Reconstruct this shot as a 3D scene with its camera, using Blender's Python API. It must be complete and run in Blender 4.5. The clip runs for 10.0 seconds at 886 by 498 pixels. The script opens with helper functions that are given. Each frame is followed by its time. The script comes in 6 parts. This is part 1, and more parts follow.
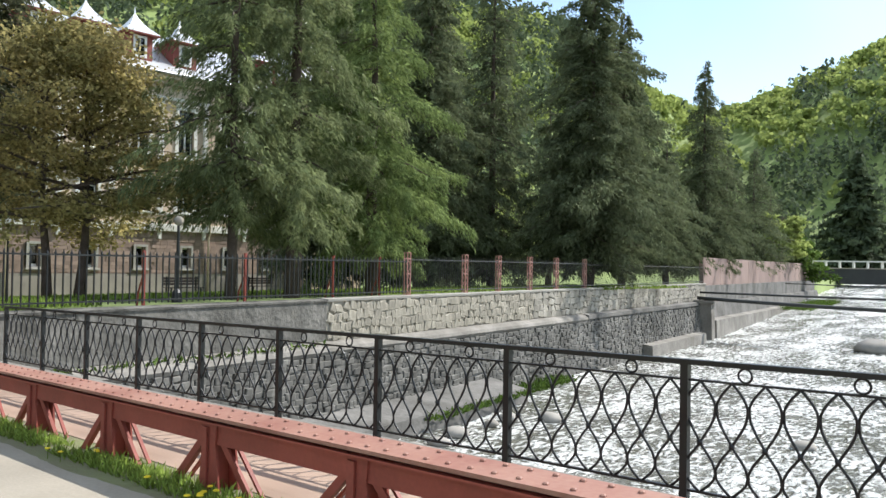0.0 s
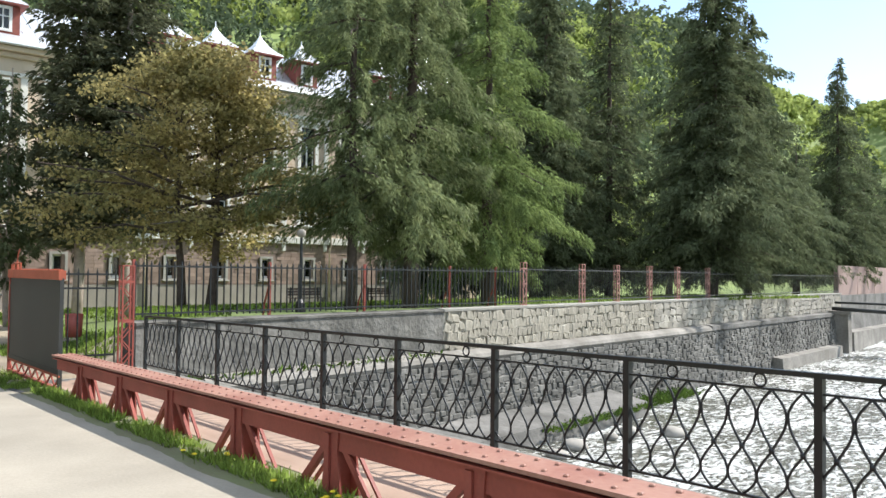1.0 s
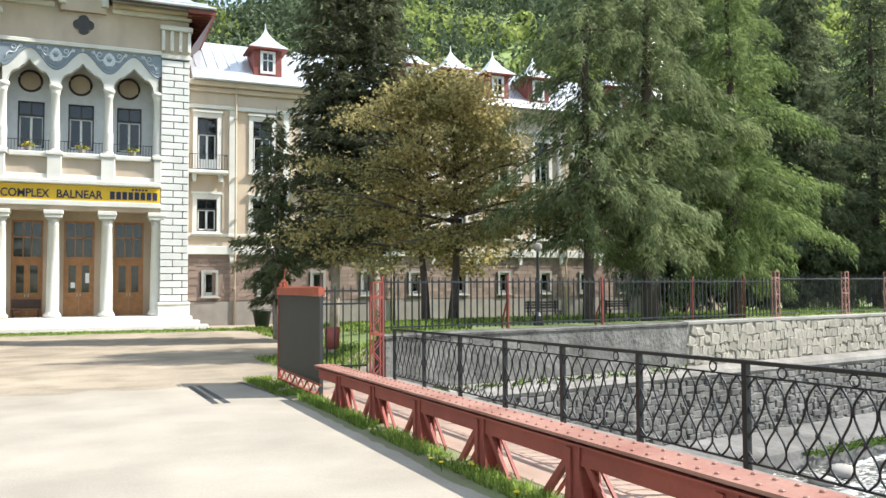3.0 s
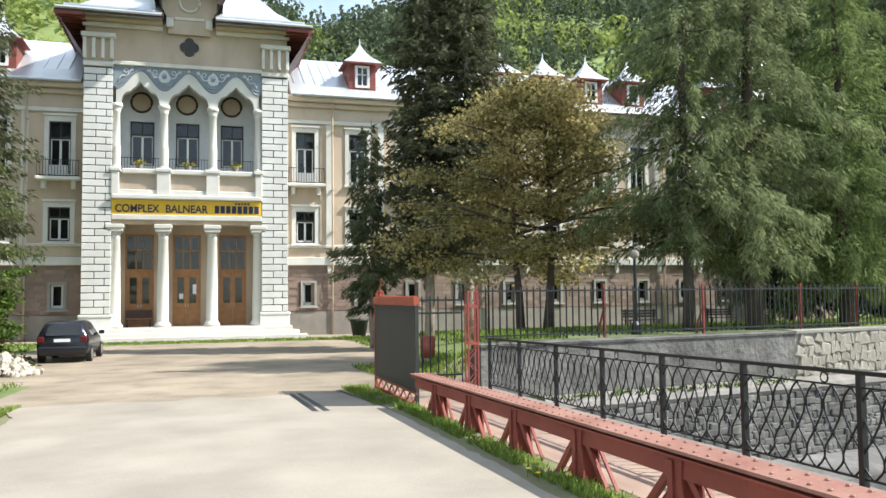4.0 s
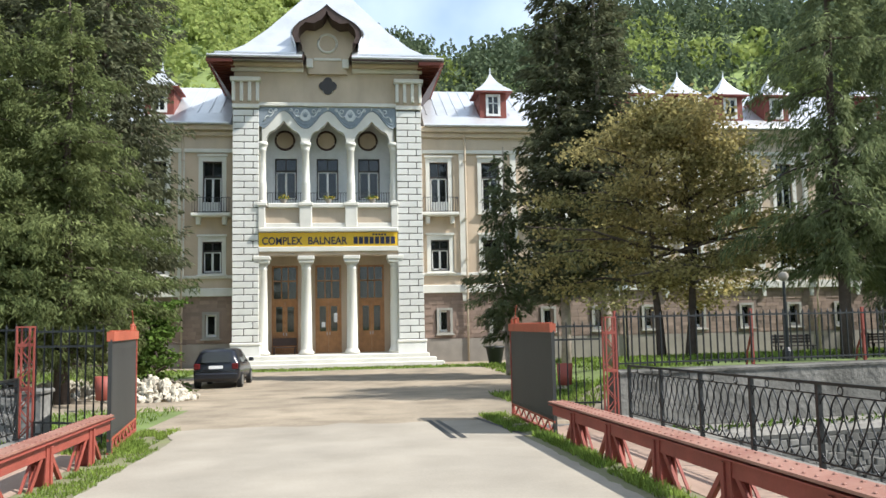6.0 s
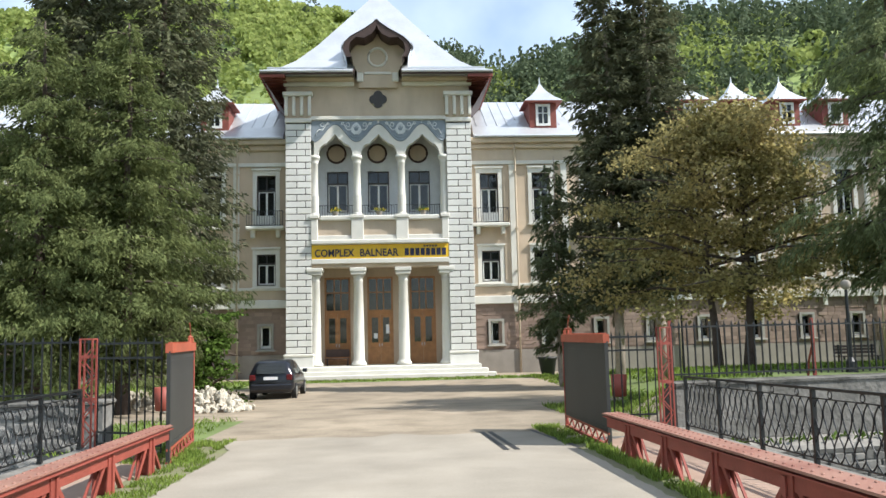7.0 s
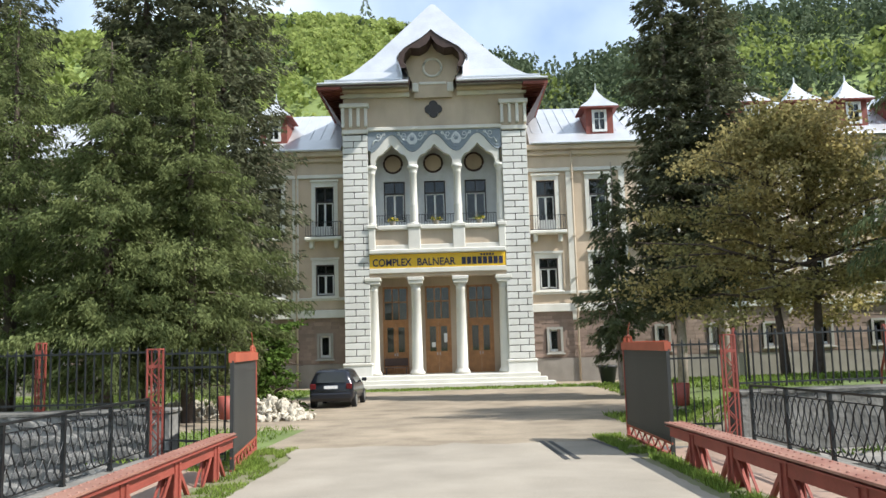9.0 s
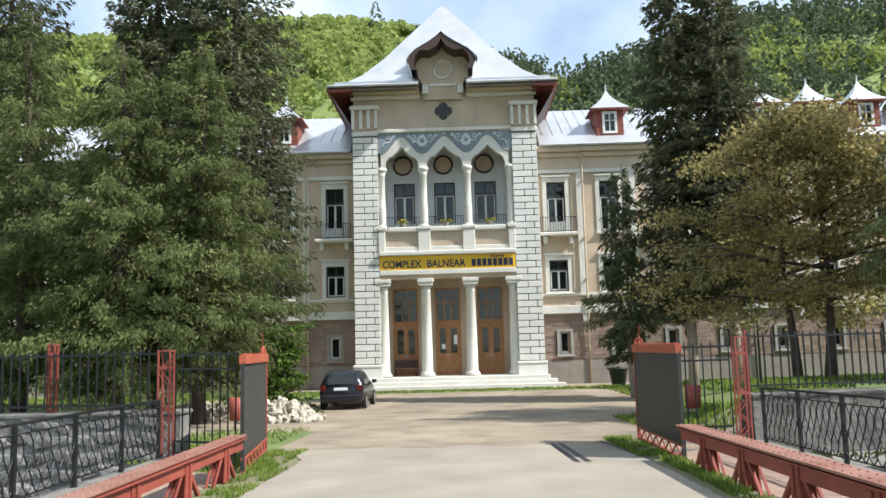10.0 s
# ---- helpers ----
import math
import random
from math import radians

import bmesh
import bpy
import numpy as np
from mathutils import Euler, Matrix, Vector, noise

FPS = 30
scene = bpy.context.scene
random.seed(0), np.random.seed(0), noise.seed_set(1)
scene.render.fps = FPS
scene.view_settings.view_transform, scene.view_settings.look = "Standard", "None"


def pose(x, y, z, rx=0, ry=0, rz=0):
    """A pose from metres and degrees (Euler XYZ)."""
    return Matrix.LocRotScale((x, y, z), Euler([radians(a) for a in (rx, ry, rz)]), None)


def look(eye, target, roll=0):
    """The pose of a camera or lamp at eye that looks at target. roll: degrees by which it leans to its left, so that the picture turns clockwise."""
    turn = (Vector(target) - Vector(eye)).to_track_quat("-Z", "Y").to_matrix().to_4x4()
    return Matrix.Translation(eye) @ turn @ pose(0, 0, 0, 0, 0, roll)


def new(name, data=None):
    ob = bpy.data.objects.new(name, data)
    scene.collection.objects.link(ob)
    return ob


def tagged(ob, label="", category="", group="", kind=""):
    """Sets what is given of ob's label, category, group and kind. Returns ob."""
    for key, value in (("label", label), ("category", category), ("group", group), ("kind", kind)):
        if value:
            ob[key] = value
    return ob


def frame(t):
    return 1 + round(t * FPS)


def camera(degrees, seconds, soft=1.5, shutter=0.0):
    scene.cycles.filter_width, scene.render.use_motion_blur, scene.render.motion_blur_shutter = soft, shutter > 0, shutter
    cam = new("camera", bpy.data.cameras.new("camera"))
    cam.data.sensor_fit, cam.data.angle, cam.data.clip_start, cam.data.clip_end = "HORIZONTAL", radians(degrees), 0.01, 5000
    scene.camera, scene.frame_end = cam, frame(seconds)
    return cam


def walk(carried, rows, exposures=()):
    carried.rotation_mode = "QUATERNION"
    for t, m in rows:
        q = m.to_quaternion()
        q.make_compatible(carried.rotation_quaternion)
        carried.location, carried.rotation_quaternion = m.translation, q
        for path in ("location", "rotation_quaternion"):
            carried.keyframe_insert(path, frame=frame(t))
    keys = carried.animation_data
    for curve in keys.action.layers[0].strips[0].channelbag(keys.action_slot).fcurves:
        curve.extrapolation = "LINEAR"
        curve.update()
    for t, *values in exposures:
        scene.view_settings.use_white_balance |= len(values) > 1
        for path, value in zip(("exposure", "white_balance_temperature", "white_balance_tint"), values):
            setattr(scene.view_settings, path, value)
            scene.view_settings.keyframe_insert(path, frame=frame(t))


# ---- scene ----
cam = camera(57.47, 10.0)
EXPOSURE = [(0.0, 0.66), (1.0, 0.86), (2.0, 1.08), (2.5, 1.10), (4.0, 0.86), (5.5, 0.72), (7.0, 0.64), (10.0, 0.57)]
PATH = [
    (0.0, 0, 0, 1.65, 91.10, -0.97, -47.95),
    (0.5, 0, 0, 1.65, 91.30, -0.94, -44.41),
    (1.0, 0, 0, 1.65, 91.70, -0.68, -39.75),
    (1.5, 0, 0, 1.65, 92.00, -0.51, -35.67),
    (2.0, 0, 0, 1.65, 92.16, -0.18, -30.96),
    (2.5, 0, 0, 1.65, 92.33, 0.07, -26.90),
    (4.0, 0, 0, 1.65, 93.26, 0.64, -16.41),
    (4.5, 0, 0, 1.65, 93.76, 0.76, -13.89),
    (5.0, 0, 0, 1.65, 94.31, 0.91, -11.40),
    (5.5, 0, 0, 1.65, 94.82, 1.03, -9.06),
    (7.0, 0, 0, 1.65, 96.14, 1.32, -3.22),
    (7.5, 0, 0, 1.65, 96.49, 1.39, -1.89),
    (8.0, 0, 0, 1.65, 96.66, 1.49, -0.72),
    (8.5, 0, 0, 1.65, 96.73, 1.55, 0.07),
    (9.0, 0, 0, 1.65, 96.85, 1.59, 0.87),
    (9.5, 0, 0, 1.65, 97.00, 1.59, 1.34),
    (10.0, 0, 0, 1.65, 97.00, 1.50, 1.57),
]
walk(cam, [(t, pose(*r)) for t, *r in PATH], EXPOSURE)

# world, sun, exposure
world = bpy.data.worlds.new("world")
scene.world = world
world.use_nodes = True
wn = world.node_tree
sky = wn.nodes.new("ShaderNodeTexSky")
sky.sky_type = "NISHITA"
sky.sun_disc = False
SUN = Vector((0.95, -0.34, 1.0)).normalized()
sky.sun_elevation = math.asin(SUN.z)
sky.sun_rotation = math.atan2(SUN.x, SUN.y)
sky.air_density, sky.dust_density, sky.ozone_density = 1.0, 0.4, 1.4
# thin bright cloud over the clear sky
ck = wn.nodes.new("ShaderNodeTexCoord")
cn = wn.nodes.new("ShaderNodeTexNoise")
cn.inputs["Scale"].default_value, cn.inputs["Detail"].default_value = 2.2, 6
wn.links.new(ck.outputs["Generated"], cn.inputs["Vector"])
cr = wn.nodes.new("ShaderNodeMapRange")
wn.links.new(cn.outputs["Fac"], cr.inputs[0])
cr.inputs[1].default_value, cr.inputs[2].default_value = 0.40, 0.66
cr.inputs[3].default_value, cr.inputs[4].default_value = 0.10, 0.85
# the cloud thins out towards the east
cs = wn.nodes.new("ShaderNodeSeparateXYZ")
wn.links.new(ck.outputs["Generated"], cs.inputs[0])
ce = wn.nodes.new("ShaderNodeMapRange")
wn.links.new(cs.outputs[0], ce.inputs[0])
ce.inputs[1].default_value, ce.inputs[2].default_value = 0.30, 0.85
ce.inputs[3].default_value, ce.inputs[4].default_value = 1.0, 0.2
cx_ = wn.nodes.new("ShaderNodeMath")
cx_.operation = "MULTIPLY"
wn.links.new(cr.outputs[0], cx_.inputs[0])
wn.links.new(ce.outputs[0], cx_.inputs[1])
cm = wn.nodes.new("ShaderNodeMix")
cm.data_type = "RGBA"
wn.links.new(cx_.outputs[0], cm.inputs[0])
wn.links.new(sky.outputs[0], cm.inputs[6])
cm.inputs[7].default_value = (5.6, 6.4, 6.9, 1)
wn.links.new(cm.outputs[2], wn.nodes["Background"].inputs[0])
wn.nodes["Background"].inputs[1].default_value = 0.15
sun = new("sun", bpy.data.lights.new("sun", "SUN"))
sun.data.energy, sun.data.angle, sun.data.color = 5.0, radians(0.55), (1.0, 0.975, 0.93)
sun.matrix_world = look(SUN * 100, (0, 0, 0))

# ---- materials ----
def mat(name, col, rough=0.7, var=0.12, scale=6.0, bump=0.15, metal=0.0, fine=60.0, island=0.0, obj=0.0, col2=None, spec=0.4, stain=0.0, bdist=0.01):
    m = bpy.data.materials.new(name)
    m.use_nodes = True
    t = m.node_tree
    N, L = t.nodes, t.links
    bs = N["Principled BSDF"]
    bs.inputs["Roughness"].default_value, bs.inputs["Metallic"].default_value = rough, metal
    bs.inputs["Specular IOR Level"].default_value = spec
    co = N.new("ShaderNodeTexCoord")
    n1, n2 = N.new("ShaderNodeTexNoise"), N.new("ShaderNodeTexNoise")
    n1.inputs["Scale"].default_value, n2.inputs["Scale"].default_value = scale, fine
    n1.inputs["Detail"].default_value, n2.inputs["Detail"].default_value = 5, 4
    for n in (n1, n2):
        L.new(co.outputs["Object"], n.inputs["Vector"])
    add = N.new("ShaderNodeMath")
    add.operation = "MULTIPLY_ADD"
    L.new(n2.outputs["Fac"], add.inputs[0])
    add.inputs[1].default_value = 0.5
    L.new(n1.outputs["Fac"], add.inputs[2])
    mr = N.new("ShaderNodeMapRange")
    L.new(add.outputs[0], mr.inputs[0])
    mr.inputs[1].default_value, mr.inputs[2].default_value = 0.45, 1.05
    mix = N.new("ShaderNodeMix")
    mix.data_type = "RGBA"
    L.new(mr.outputs[0], mix.inputs[0])
    a = [max(0, c * (1 - var)) for c in col]
    b = col2 if col2 else [min(1, c * (1 + var)) for c in col]
    mix.inputs[6].default_value, mix.inputs[7].default_value = (*a, 1), (*b, 1)
    out = mix.outputs[2]
    if island or obj:
        src = N.new("ShaderNodeNewGeometry").outputs["Random Per Island"] if island else N.new("ShaderNodeObjectInfo").outputs["Random"]
        r = N.new("ShaderNodeMapRange")
        L.new(src, r.inputs[0])
        k = island or obj
        r.inputs[3].default_value, r.inputs[4].default_value = 1 - k, 1 + k
        hs = N.new("ShaderNodeHueSaturation")
        L.new(r.outputs[0], hs.inputs["Value"])
        L.new(out, hs.inputs["Color"])
        out = hs.outputs[0]
    if stain:
        w = N.new("ShaderNodeTexNoise")
        w.inputs["Scale"].default_value, w.inputs["Detail"].default_value = 0.9, 8
        mp = N.new("ShaderNodeMapping")
        mp.inputs["Scale"].default_value = (1.0, 1.0, 0.35)
        L.new(co.outputs["Object"], mp.inputs[0])
        L.new(mp.outputs[0], w.inputs["Vector"])
        r2 = N.new("ShaderNodeMapRange")
        L.new(w.outputs["Fac"], r2.inputs[0])
        r2.inputs[1].default_value, r2.inputs[2].default_value = 0.45, 0.75
        r2.inputs[3].default_value, r2.inputs[4].default_value = 0, stain
        m2 = N.new("ShaderNodeMix")
        m2.data_type = "RGBA"
        L.new(r2.outputs[0], m2.inputs[0])
        L.new(out, m2.inputs[6])
        m2.inputs[7].default_value = (col[0] * .4, col[1] * .38, col[2] * .34, 1)
        out = m2.outputs[2]
    L.new(out, bs.inputs["Base Color"])
    bp = N.new("ShaderNodeBump")
    bp.inputs["Strength"].default_value, bp.inputs["Distance"].default_value = bump, bdist
    L.new(add.outputs[0], bp.inputs["Height"])
    L.new(bp.outputs[0], bs.inputs["Normal"])
    return m


def leafmat(name, a, b, trans=0.35, k=0.45):
    m = mat(name, a, 0.8, 0.25, 0.5, 0.0, col2=b, island=k, fine=3.0, spec=0.08)
    t = m.node_tree
    bs = t.nodes["Principled BSDF"]
    tr = t.nodes.new("ShaderNodeBsdfTranslucent")
    ms = t.nodes.new("ShaderNodeMixShader")
    ms.inputs[0].default_value = trans
    t.links.new(bs.inputs["Base Color"].links[0].from_socket, tr.inputs[0])
    t.links.new(bs.outputs[0], ms.inputs[1])
    t.links.new(tr.outputs[0], ms.inputs[2])
    t.links.new(ms.outputs[0], t.nodes["Material Output"].inputs[0])
    return m


M = {}
M["asphalt"] = mat("asphalt", (0.292, 0.256, 0.205), 0.9, 0.2, 0.7, 0.5, fine=38, stain=0.22)
M["tar"] = mat("tar", (0.035, 0.035, 0.035), 0.6, 0.2, 3)
M["dirt"] = mat("dirt_ground", (0.285, 0.232, 0.168), 0.95, 0.3, 0.35, 0.5, fine=12, stain=0.6)
M["walk"] = mat("walkway_concrete", (0.33, 0.232, 0.175), 0.9, 0.15, 0.8, 0.3, stain=0.4)
M["red"] = mat("red_paint", (0.265, 0.06, 0.042), 0.6, 0.25, 2.5, 0.2, fine=30, stain=0.4)
M["orange"] = mat("faded_red_paint", (0.33, 0.078, 0.04), 0.6, 0.2, 3, 0.2, stain=0.2)
M["topred"] = mat("worn_red_plate", (0.31, 0.12, 0.085), 0.6, 0.28, 1.8, 0.2, fine=25, col2=(0.34, 0.19, 0.14), stain=0.35)
M["iron"] = mat("black_iron", (0.012, 0.013, 0.014), 0.38, 0.2, 8, 0.1)
M["sheet"] = mat("dark_grey_sheet", (0.032, 0.033, 0.031), 0.55, 0.15, 1.2, 0.1, stain=0.3)
M["white"] = mat("white_render", (0.62, 0.60, 0.54), 0.8, 0.08, 1.2, 0.2, stain=0.18)
M["block"] = mat("white_block", (0.64, 0.63, 0.59), 0.8, 0.07, 1.5, 0.3, obj=0.05, stain=0.15)
M["joint"] = mat("joint_mortar", (0.085, 0.08, 0.072), 0.95, 0.2)
M["cream"] = mat("cream_render", (0.52, 0.41, 0.30), 0.88, 0.12, 0.6, 0.2, stain=0.34)
M["beige"] = mat("beige_render", (0.50, 0.41, 0.31), 0.88, 0.12, 0.6, 0.2, stain=0.34)
M["brickwall"] = mat("pink_stone", (0.275, 0.20, 0.16), 0.92, 0.18, 1.5, 0.4, obj=0.2, stain=0.2)
M["plinth"] = mat("plinth_stone", (0.27, 0.24, 0.205), 0.9, 0.15, 1.5, 0.4, stain=0.4)
M["brown"] = mat("brown_wood", (0.055, 0.032, 0.026), 0.6, 0.3, 4, 0.2)
M["door"] = mat("varnished_wood", (0.36, 0.165, 0.058), 0.4, 0.3, 3, 0.2, fine=40)
M["darkframe"] = mat("dark_window_frame", (0.035, 0.03, 0.028), 0.5, 0.2, 4)
M["wframe"] = mat("white_window_frame", (0.66, 0.66, 0.63), 0.5, 0.08, 4)
M["curtain"] = mat("curtain", (0.55, 0.55, 0.52), 0.9, 0.1, 3)
M["roof"] = mat("zinc_sheet", (0.60, 0.61, 0.63), 0.38, 0.12, 0.8, 0.12, metal=0.55, fine=9, stain=0.12)
M["roofred"] = mat("red_brown_boards", (0.20, 0.055, 0.04), 0.7, 0.25, 3, 0.2)
M["bluegrey"] = mat("blue_grey_stucco", (0.21, 0.245, 0.275), 0.8, 0.15, 3, 0.2)
M["palestucco"] = mat("pale_stucco", (0.58, 0.60, 0.60), 0.8, 0.1, 3, 0.2)
M["yellow"] = mat("yellow_board", (0.80, 0.50, 0.03), 0.5, 0.08, 2)
M["navy"] = mat("navy_paint", (0.025, 0.025, 0.06), 0.5, 0.1, 2)
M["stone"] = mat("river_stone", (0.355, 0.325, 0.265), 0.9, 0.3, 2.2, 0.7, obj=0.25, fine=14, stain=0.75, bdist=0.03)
# stones farther along the wall: tree shade and stains go into a darker colour
M["stonerest"] = mat("river_stone_far_shaded", (0.27, 0.25, 0.21), 0.9, 0.3, 2.2, 0.7, island=0.25, fine=14, stain=0.8, bdist=0.03)
M["mortar"] = mat("wall_mortar", (0.33, 0.30, 0.245), 0.95, 0.2, 1.5, 0.5, stain=0.5)
M["darkstone"] = mat("dark_rubble_masonry", (0.12, 0.115, 0.105), 0.9, 0.3, 1.0, 0.8, fine=7, col2=(0.20, 0.19, 0.175), stain=0.7, bdist=0.06)
M["concrete"] = mat("wet_concrete", (0.30, 0.28, 0.25), 0.85, 0.2, 0.8, 0.5, stain=0.6)
M["stainedconcrete"] = mat("stained_concrete", (0.20, 0.185, 0.16), 0.9, 0.35, 0.9, 0.6, fine=8, col2=(0.30, 0.28, 0.25), stain=0.7, bdist=0.03)
M["roughrender"] = mat("mottled_rough_render", (0.09, 0.087, 0.076), 0.95, 0.45, 1.6, 0.9, fine=9, col2=(0.20, 0.19, 0.17), stain=0.55, bdist=0.08)
M["bankstone"] = mat("dark_bank_stone", (0.17, 0.167, 0.155), 0.95, 0.35, 2.0, 0.8, obj=0.35, fine=11, col2=(0.30, 0.29, 0.27), stain=0.5, bdist=0.05)
M["coping"] = mat("coping_stone", (0.31, 0.295, 0.26), 0.9, 0.15, 1.2, 0.4, stain=0.4)
M["bark"] = mat("bark", (0.075, 0.055, 0.045), 0.95, 0.35, 6, 0.8, fine=25, bdist=0.03)
M["palebark"] = mat("pale_bark", (0.30, 0.25, 0.21), 0.95, 0.35, 4, 0.6, fine=25)
M["spruce"] = leafmat("spruce_needles", (0.145, 0.178, 0.088), (0.245, 0.28, 0.13), 0.46, 0.35)
M["sprucedark"] = leafmat("far_spruce_needles", (0.098, 0.122, 0.066), (0.152, 0.175, 0.092), 0.36, 0.25)
M["sprucelight"] = leafmat("light_spruce_needles", (0.13, 0.185, 0.066), (0.215, 0.27, 0.096), 0.40, 0.35)
M["thuja"] = leafmat("thuja_sprays", (0.11, 0.14, 0.056), (0.18, 0.205, 0.08), 0.42, 0.35)
M["yew"] = leafmat("dark_conifer_sprays", (0.092, 0.102, 0.060), (0.152, 0.158, 0.088), 0.34, 0.3)
M["ochre"] = leafmat("young_ochre_leaves", (0.235, 0.235, 0.098), (0.42, 0.335, 0.145), 0.6, 0.45)
M["redfence"] = mat("faded_pink_paint", (0.34, 0.17, 0.14), 0.6, 0.25, 3, 0.2, stain=0.3)
# spring green lightened further: distance haze is mixed into the leaf colour
M["hillgreen"] = leafmat("hazy_beech_canopy", (0.25, 0.32, 0.09), (0.37, 0.42, 0.14), 0.5, 0.16)
M["hilldark"] = leafmat("far_conifers", (0.075, 0.105, 0.062), (0.12, 0.15, 0.085), 0.3, 0.2)
M["shrub"] = leafmat("shrub_leaves", (0.055, 0.10, 0.02), (0.11, 0.17, 0.035), 0.3)
M["grass"] = leafmat("grass", (0.14, 0.215, 0.04), (0.24, 0.32, 0.075), 0.45)
M["vergegrass"] = leafmat("verge_grass", (0.17, 0.27, 0.05), (0.30, 0.38, 0.09), 0.55)
M["vergesoil"] = mat("verge_soil", (0.27, 0.235, 0.16), 0.95, 0.35, 1.2, 0.7, fine=22, col2=(0.17, 0.19, 0.075), stain=0.4, bdist=0.03)
M["lawn"] = mat("lawn_soil", (0.125, 0.165, 0.05), 0.95, 0.35, 0.5, 0.6, fine=18)
M["forest"] = mat("forest_floor", (0.17, 0.22, 0.07), 0.95, 0.3, 0.05, 0.3, fine=0.4)
M["globe"] = mat("milk_glass", (0.8, 0.8, 0.78), 0.2, 0.03, 3, 0)
M["carpaint"] = mat("black_car_paint", (0.008, 0.009, 0.014), 0.22, 0.1, 2, 0.0, spec=0.6)
M["rubber"] = mat("rubber", (0.02, 0.02, 0.02), 0.8, 0.1)
M["alloy"] = mat("alloy", (0.5, 0.5, 0.5), 0.3, 0.1, metal=0.9)
M["redlens"] = mat("red_lens", (0.10, 0.01, 0.012), 0.15, 0.1)
M["plate"] = mat("white_plate", (0.75, 0.75, 0.75), 0.4, 0.05)
M["rubble"] = mat("white_rubble", (0.45, 0.405, 0.325), 0.9, 0.15, 2, 0.4, obj=0.15)
M["dandelion"] = mat("yellow_petals", (0.75, 0.55, 0.02), 0.7, 0.1)
M["pinkwall"] = mat("pink_concrete_wall", (0.27, 0.19, 0.165), 0.9, 0.15, 0.4, 0.3, stain=0.4)

m = bpy.data.materials.new("window_glass")
m.use_nodes = True
g = m.node_tree.nodes["Principled BSDF"]
g.inputs["Base Color"].default_value = (0.03, 0.035, 0.035, 1)
g.inputs["Roughness"].default_value, g.inputs["Transmission Weight"].default_value = 0.03, 0.55
M["glass"] = m

m = mat("river_water", (0.05, 0.075, 0.065), 0.08, 0.2, 1.0, 0.0, spec=0.5)
t = m.node_tree
N, L = t.nodes, t.links
bs = N["Principled BSDF"]
co = N.new("ShaderNodeTexCoord")
mp = N.new("ShaderNodeMapping")
mp.inputs["Rotation"].default_value = (0, 0, -0.17)
mp.inputs["Scale"].default_value = (0.9, 1.7, 1.0)
L.new(co.outputs["Object"], mp.inputs[0])
wv = N.new("ShaderNodeTexNoise")
wv.inputs["Scale"].default_value, wv.inputs["Detail"].default_value, wv.inputs["Distortion"].default_value = 3.4, 12, 0.9
L.new(mp.outputs[0], wv.inputs["Vector"])
wb = N.new("ShaderNodeTexNoise")
wb.inputs["Scale"].default_value, wb.inputs["Detail"].default_value = 0.28, 3
L.new(mp.outputs[0], wb.inputs["Vector"])
ad = N.new("ShaderNodeMath")
ad.operation = "MULTIPLY_ADD"
L.new(wb.outputs["Fac"], ad.inputs[0])
ad.inputs[1].default_value = 0.55
L.new(wv.outputs["Fac"], ad.inputs[2])
foam = N.new("ShaderNodeMapRange")
L.new(ad.outputs[0], foam.inputs[0])
foam.inputs[1].default_value, foam.inputs[2].default_value = 0.72, 0.95
mx = N.new("ShaderNodeMix")
mx.data_type = "RGBA"
L.new(foam.outputs[0], mx.inputs[0])
mx.inputs[6].default_value, mx.inputs[7].default_value = (0.15, 0.145, 0.115, 1), (0.80, 0.81, 0.79, 1)
L.new(mx.outputs[2], bs.inputs["Base Color"])
rr = N.new("ShaderNodeMapRange")
L.new(foam.outputs[0], rr.inputs[0])
rr.inputs[3].default_value, rr.inputs[4].default_value = 0.12, 0.7
L.new(rr.outputs[0], bs.inputs["Roughness"])
bpw = N.new("ShaderNodeBump")
bpw.inputs["Strength"].default_value, bpw.inputs["Distance"].default_value = 1.0, 0.35
L.new(wv.outputs["Fac"], bpw.inputs["Height"])
L.new(bpw.outputs[0], bs.inputs["Normal"])
M["water"] = m

# ---- building helpers ----
WORLD = {}


def thing(name, at, label, category, group="", kind=""):
    ob = new(name)
    ob.location = at
    ob.empty_display_size = 0.2
    WORLD[ob] = Matrix.Translation(at)
    return tagged(ob, label, category, group, kind)


def mesh_of(bm, name, material, smooth=False):
    me = bpy.data.meshes.new(name)
    bmesh.ops.recalc_face_normals(bm, faces=bm.faces)
    bm.to_mesh(me)
    bm.free()
    me.materials.append(M[material])
    if smooth:
        me.shade_smooth()
    return me


def hang(ob, parent):
    ob.parent = parent
    ob.matrix_parent_inverse = WORLD.get(parent, Matrix()).inverted()
    return ob


def part(name, bm, material, parent, label="", smooth=False):
    ob = new(name, mesh_of(bm, name, material, smooth))
    hang(ob, parent)
    return tagged(ob, label)


def solid(name, bm, material, label, category, kind="", smooth=False):
    return tagged(new(name, mesh_of(bm, name, material, smooth)), label, category, "", kind)


def raw(name, verts, faces, material):
    me = bpy.data.meshes.new(name)
    me.from_pydata(verts, [], faces)
    me.materials.append(M[material])
    return me


